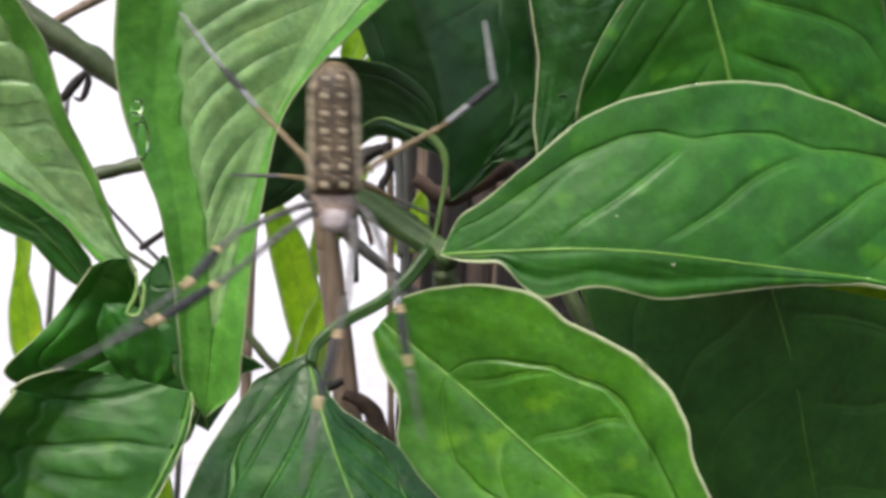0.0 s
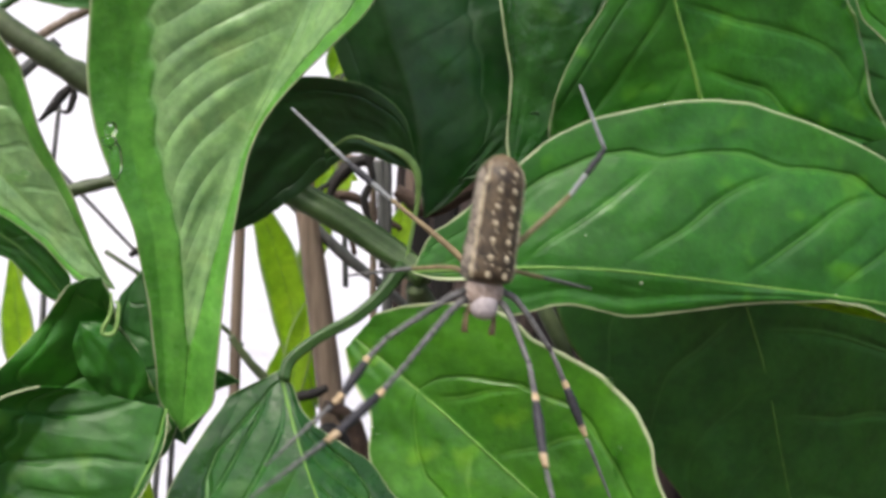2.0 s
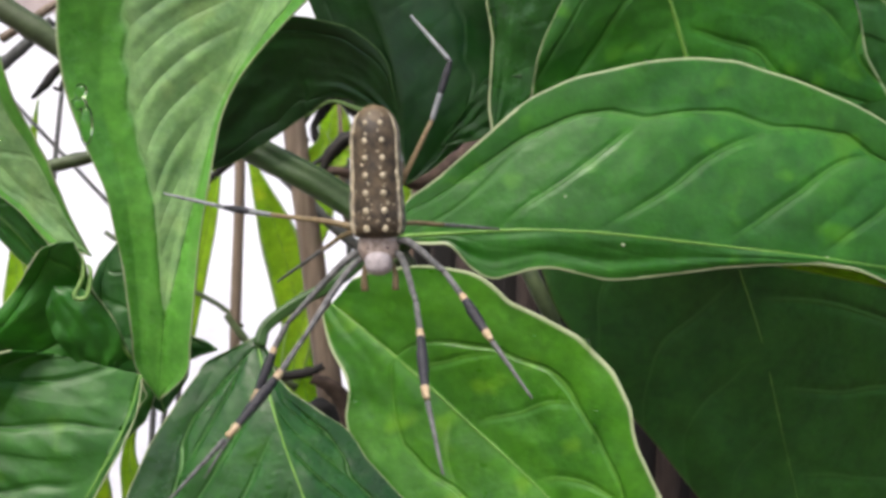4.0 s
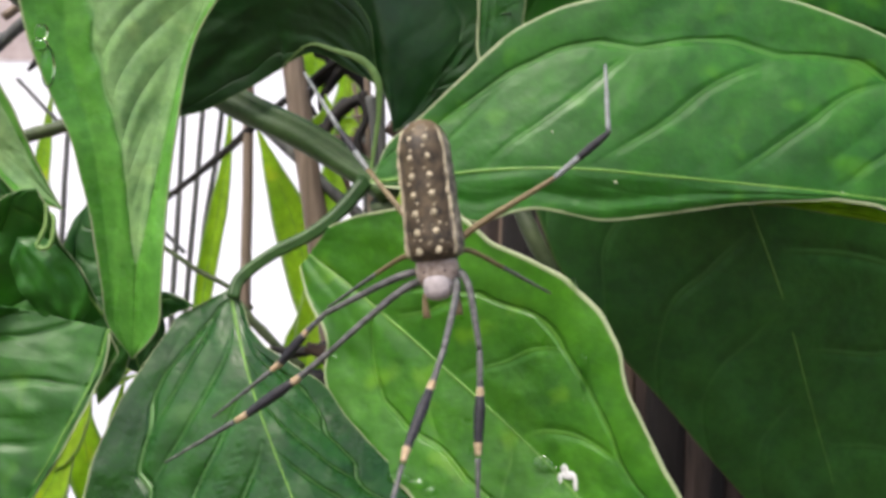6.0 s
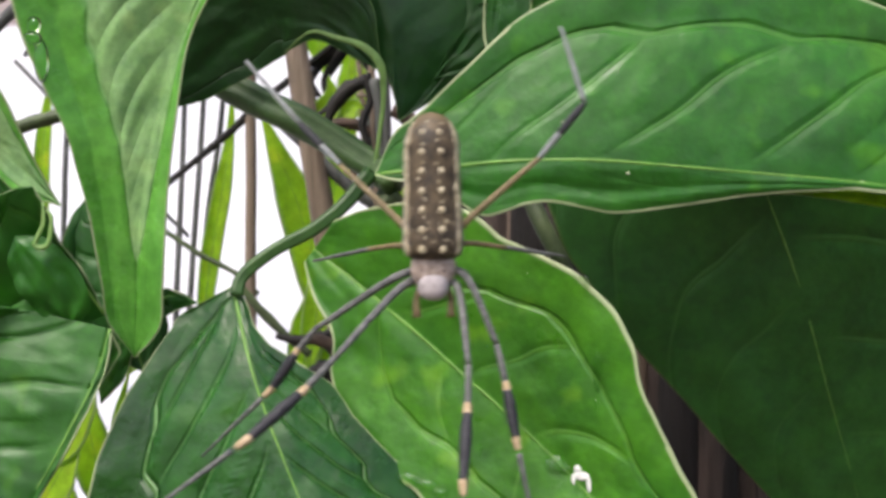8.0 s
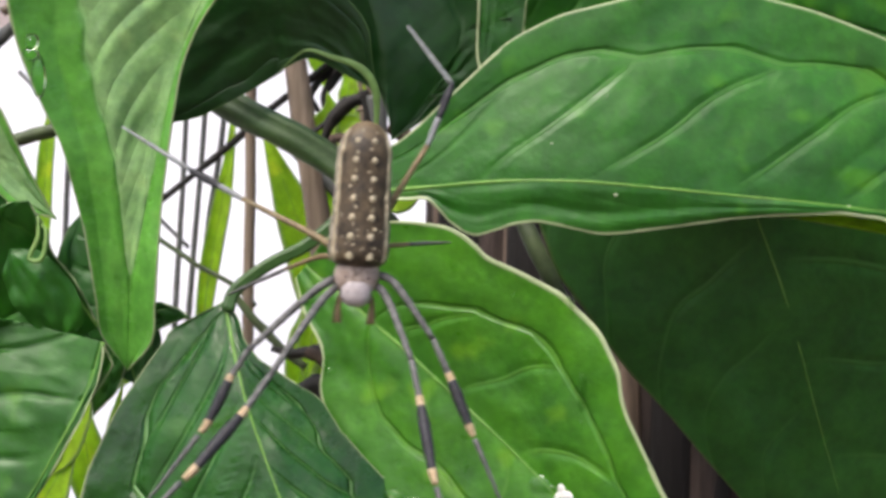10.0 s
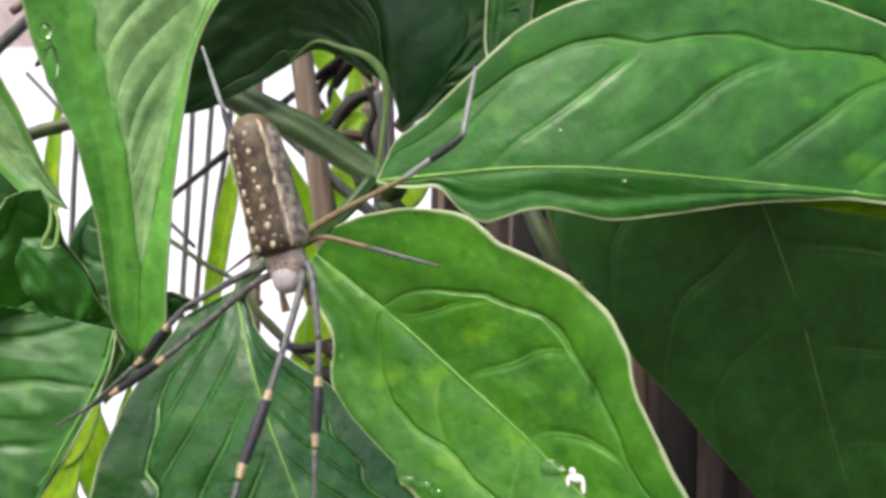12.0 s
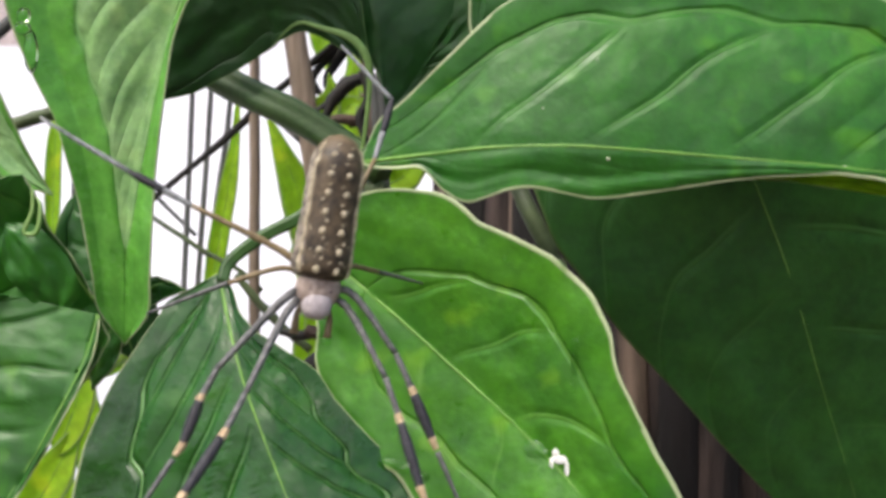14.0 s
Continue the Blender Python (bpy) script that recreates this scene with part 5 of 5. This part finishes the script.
# turn of each leg about its hip: seconds and degrees
LEG_TURNS = [
    [(0, -16, 10, 15), (0.5, -3, -1, -6), (1, -7, -10, -7), (1.5, -15, 2, 8), (2, -8, 0, -0), (2.5, -11, -15, -4), (3, -9, -14, -7), (5.5, -26, -5, 23), (6, 7, 15, -12), (6.5, -9, -5, 8), (7, -9, -19, 1), (7.5, -5, -10, 1), (8, -10, 3, 10), (10.5, -11, -11, 6), (11, -9, 1, 10), (11.5, -2, 22, -9), (12, -3, 24, -12), (12.5, -15, 1, 17), (13, -11, -15, 3), (13.5, -15, -9, 13), (14, -12, -16, 8)],
    [(0, -19, 12, 23), (0.5, 2, -1, -9), (1, 0, -13, -13), (1.5, -13, 3, 10), (2, -3, -1, -2), (2.5, -2, -21, -11), (3, -3, -17, -12), (5.5, -10, -1, 8), (6, 4, 17, -13), (6.5, -4, -1, 3), (7, -4, -19, -6), (7.5, -1, -10, -3), (8, 9, 4, -13), (10.5, -8, -12, 3), (11, -9, 2, 12), (11.5, -3, 23, -8), (12, -4, 23, -2), (12.5, 8, 5, -11), (13, -7, -17, -0), (13.5, 9, -9, -13), (14, -6, -17, 2)],
    [(0, 3, 15, -23), (0.5, 0, -3, -6), (1, -4, -15, -14), (1.5, 3, 0, -16), (2, 3, -3, -24), (2.5, -5, -25, -22), (3, -6, -21, -19), (5.5, 1, -8, -17), (6.5, -4, -11, 1), (7, 2, -22, -34), (7.5, -4, -11, 1), (8, 2, 3, -21), (10.5, -1, -13, -15), (11, 1, 3, -8), (12.5, 2, 5, -8), (13, -7, -15, 1), (13.5, -2, -6, -0), (14, -9, -15, 8)],
    [(0, -5, 7, -6), (0.5, -8, -9, -13), (1, -10, -22, -7), (1.5, -8, -5, -12), (2, -8, -6, -13), (2.5, -17, -30, 5), (3, -14, -29, 4), (5.5, -15, -13, -14), (6, -7, 13, -5), (6.5, -2, -11, -2), (7, -18, -25, -16), (7.5, 2, -15, 5), (8, -1, 3, -5), (10.5, -6, -18, -4), (11, 1, 1, 1), (11.5, -9, 22, -4), (12, -7, 23, -0), (12.5, 1, 1, -1), (13, -14, -21, -14), (13.5, -2, -13, -1), (14, -1, -21, 4)],
    [(0, -2, 13, -7), (0.5, -21, -1, -11), (1, -26, -14, -9), (1.5, -20, -4, -6), (2, -22, -4, -9), (2.5, -23, -33, 11), (3, -31, -16, -11), (5.5, -13, -12, 2), (6, -21, 14, -6), (6.5, -10, -6, 1), (7, -16, -23, 1), (7.5, -11, -13, 0), (8, -7, 3, -2), (10.5, -12, -14, 0), (11, -6, 1, -0), (11.5, -13, 26, -7), (12, -14, 17, 0), (12.5, -5, 1, 1), (13, -9, -17, -1), (13.5, -4, -11, 1), (14, -6, -20, 4)],
    [(0, -4, 3, -1), (0.5, -6, -15, -3), (1, -9, -26, -1), (1.5, -0, -11, -0), (2, -3, -15, -1), (2.5, -21, -28, 3), (3, -17, -22, -6), (5.5, -37, -31, -7), (6, -2, 18, -0), (6.5, -1, -4, -1), (7, -17, -13, -13), (7.5, -3, -11, -3), (8, -3, 2, -1), (10.5, -5, -15, -3), (11, -1, 1, -0), (11.5, -12, 24, -2), (12, -8, 21, 3), (12.5, 1, 1, 1), (13, -15, -15, -9), (13.5, -3, -11, -1), (14, -5, -17, -2)],
    [(0, -3, 9, 12), (0.5, -2, -5, -21), (1, -5, -16, -10), (1.5, -2, -3, -10), (2, -1, -5, -19), (3, -9, -19, -5), (6, -5, 20, 20), (6.5, -2, -1, 28), (7.5, -3, -10, 13), (8, -0, 0, -0), (10.5, -3, -17, 20), (11, 2, -4, 22), (11.5, -2, 22, 31), (12, -15, 16, -12), (12.5, 2, -2, 3), (14, 2, -2, 3)],
    [(0, 4, 12, -9), (0.5, 16, -10, -16), (1, 9, -26, -18), (1.5, 9, -5, -8), (2, 13, -7, -12), (2.5, -3, -39, -12), (3, -2, -31, -15), (5.5, 20, -4, -9), (6, -1, 16, -15), (6.5, 12, -4, -13), (7, -0, -30, -20), (7.5, 14, -17, -9), (8, 17, 3, -9), (10.5, 9, -22, -5), (11, 9, 1, -4), (11.5, -16, 20, -2), (12, -11, 27, -8), (12.5, 6, 3, -6), (13, 1, -26, -3), (13.5, 7, -14, -1), (14, 2, -27, 2)],
]


def motions():
    # the van drives at 10.3 m a second while it passes behind the leaves
    walk(van, [(t, pose(x, 9.5, 0.75)) for t, x in ((0.0, -52.0), (6.0, -42.0), (9.0, -25.5), (10.0, -14.5), (10.9, -5.2), (11.3, -1.08), (11.7, 3.04), (12.5, 11.3), (14.0, 26.8))])
    # the shaded lobe lifts a little in the breeze
    hinge = spot(-4.0, 30.2, 5.6) - plant.location
    lifted = Matrix.Translation(hinge + Vector((0, 0, 0.0045))) @ pose(0, 0, 0, 0, 11, 0) @ Matrix.Translation(-hinge)
    walk(shaded_lobe, [(0.0, Matrix()), (3.2, Matrix()), (5.3, lifted), (14.0, lifted)])
    walk(spider, [(t, Matrix.Translation(spot(x, 23.5, z)) @ pose(0, 0, 0, 0, lean, 0) @ pose(0, 0, 0, 0, 0, max(-38, min(38, 2.0 * lean)))) for t, x, z, lean in SWING])
    for leg, turns in zip(legs, LEG_TURNS):
        hip = leg.location.copy()
        walk(leg, [(t, Matrix.Translation(hip) @ pose(0, 0, 0, rx, ry, rz)) for t, rx, ry, rz in turns])


motions()
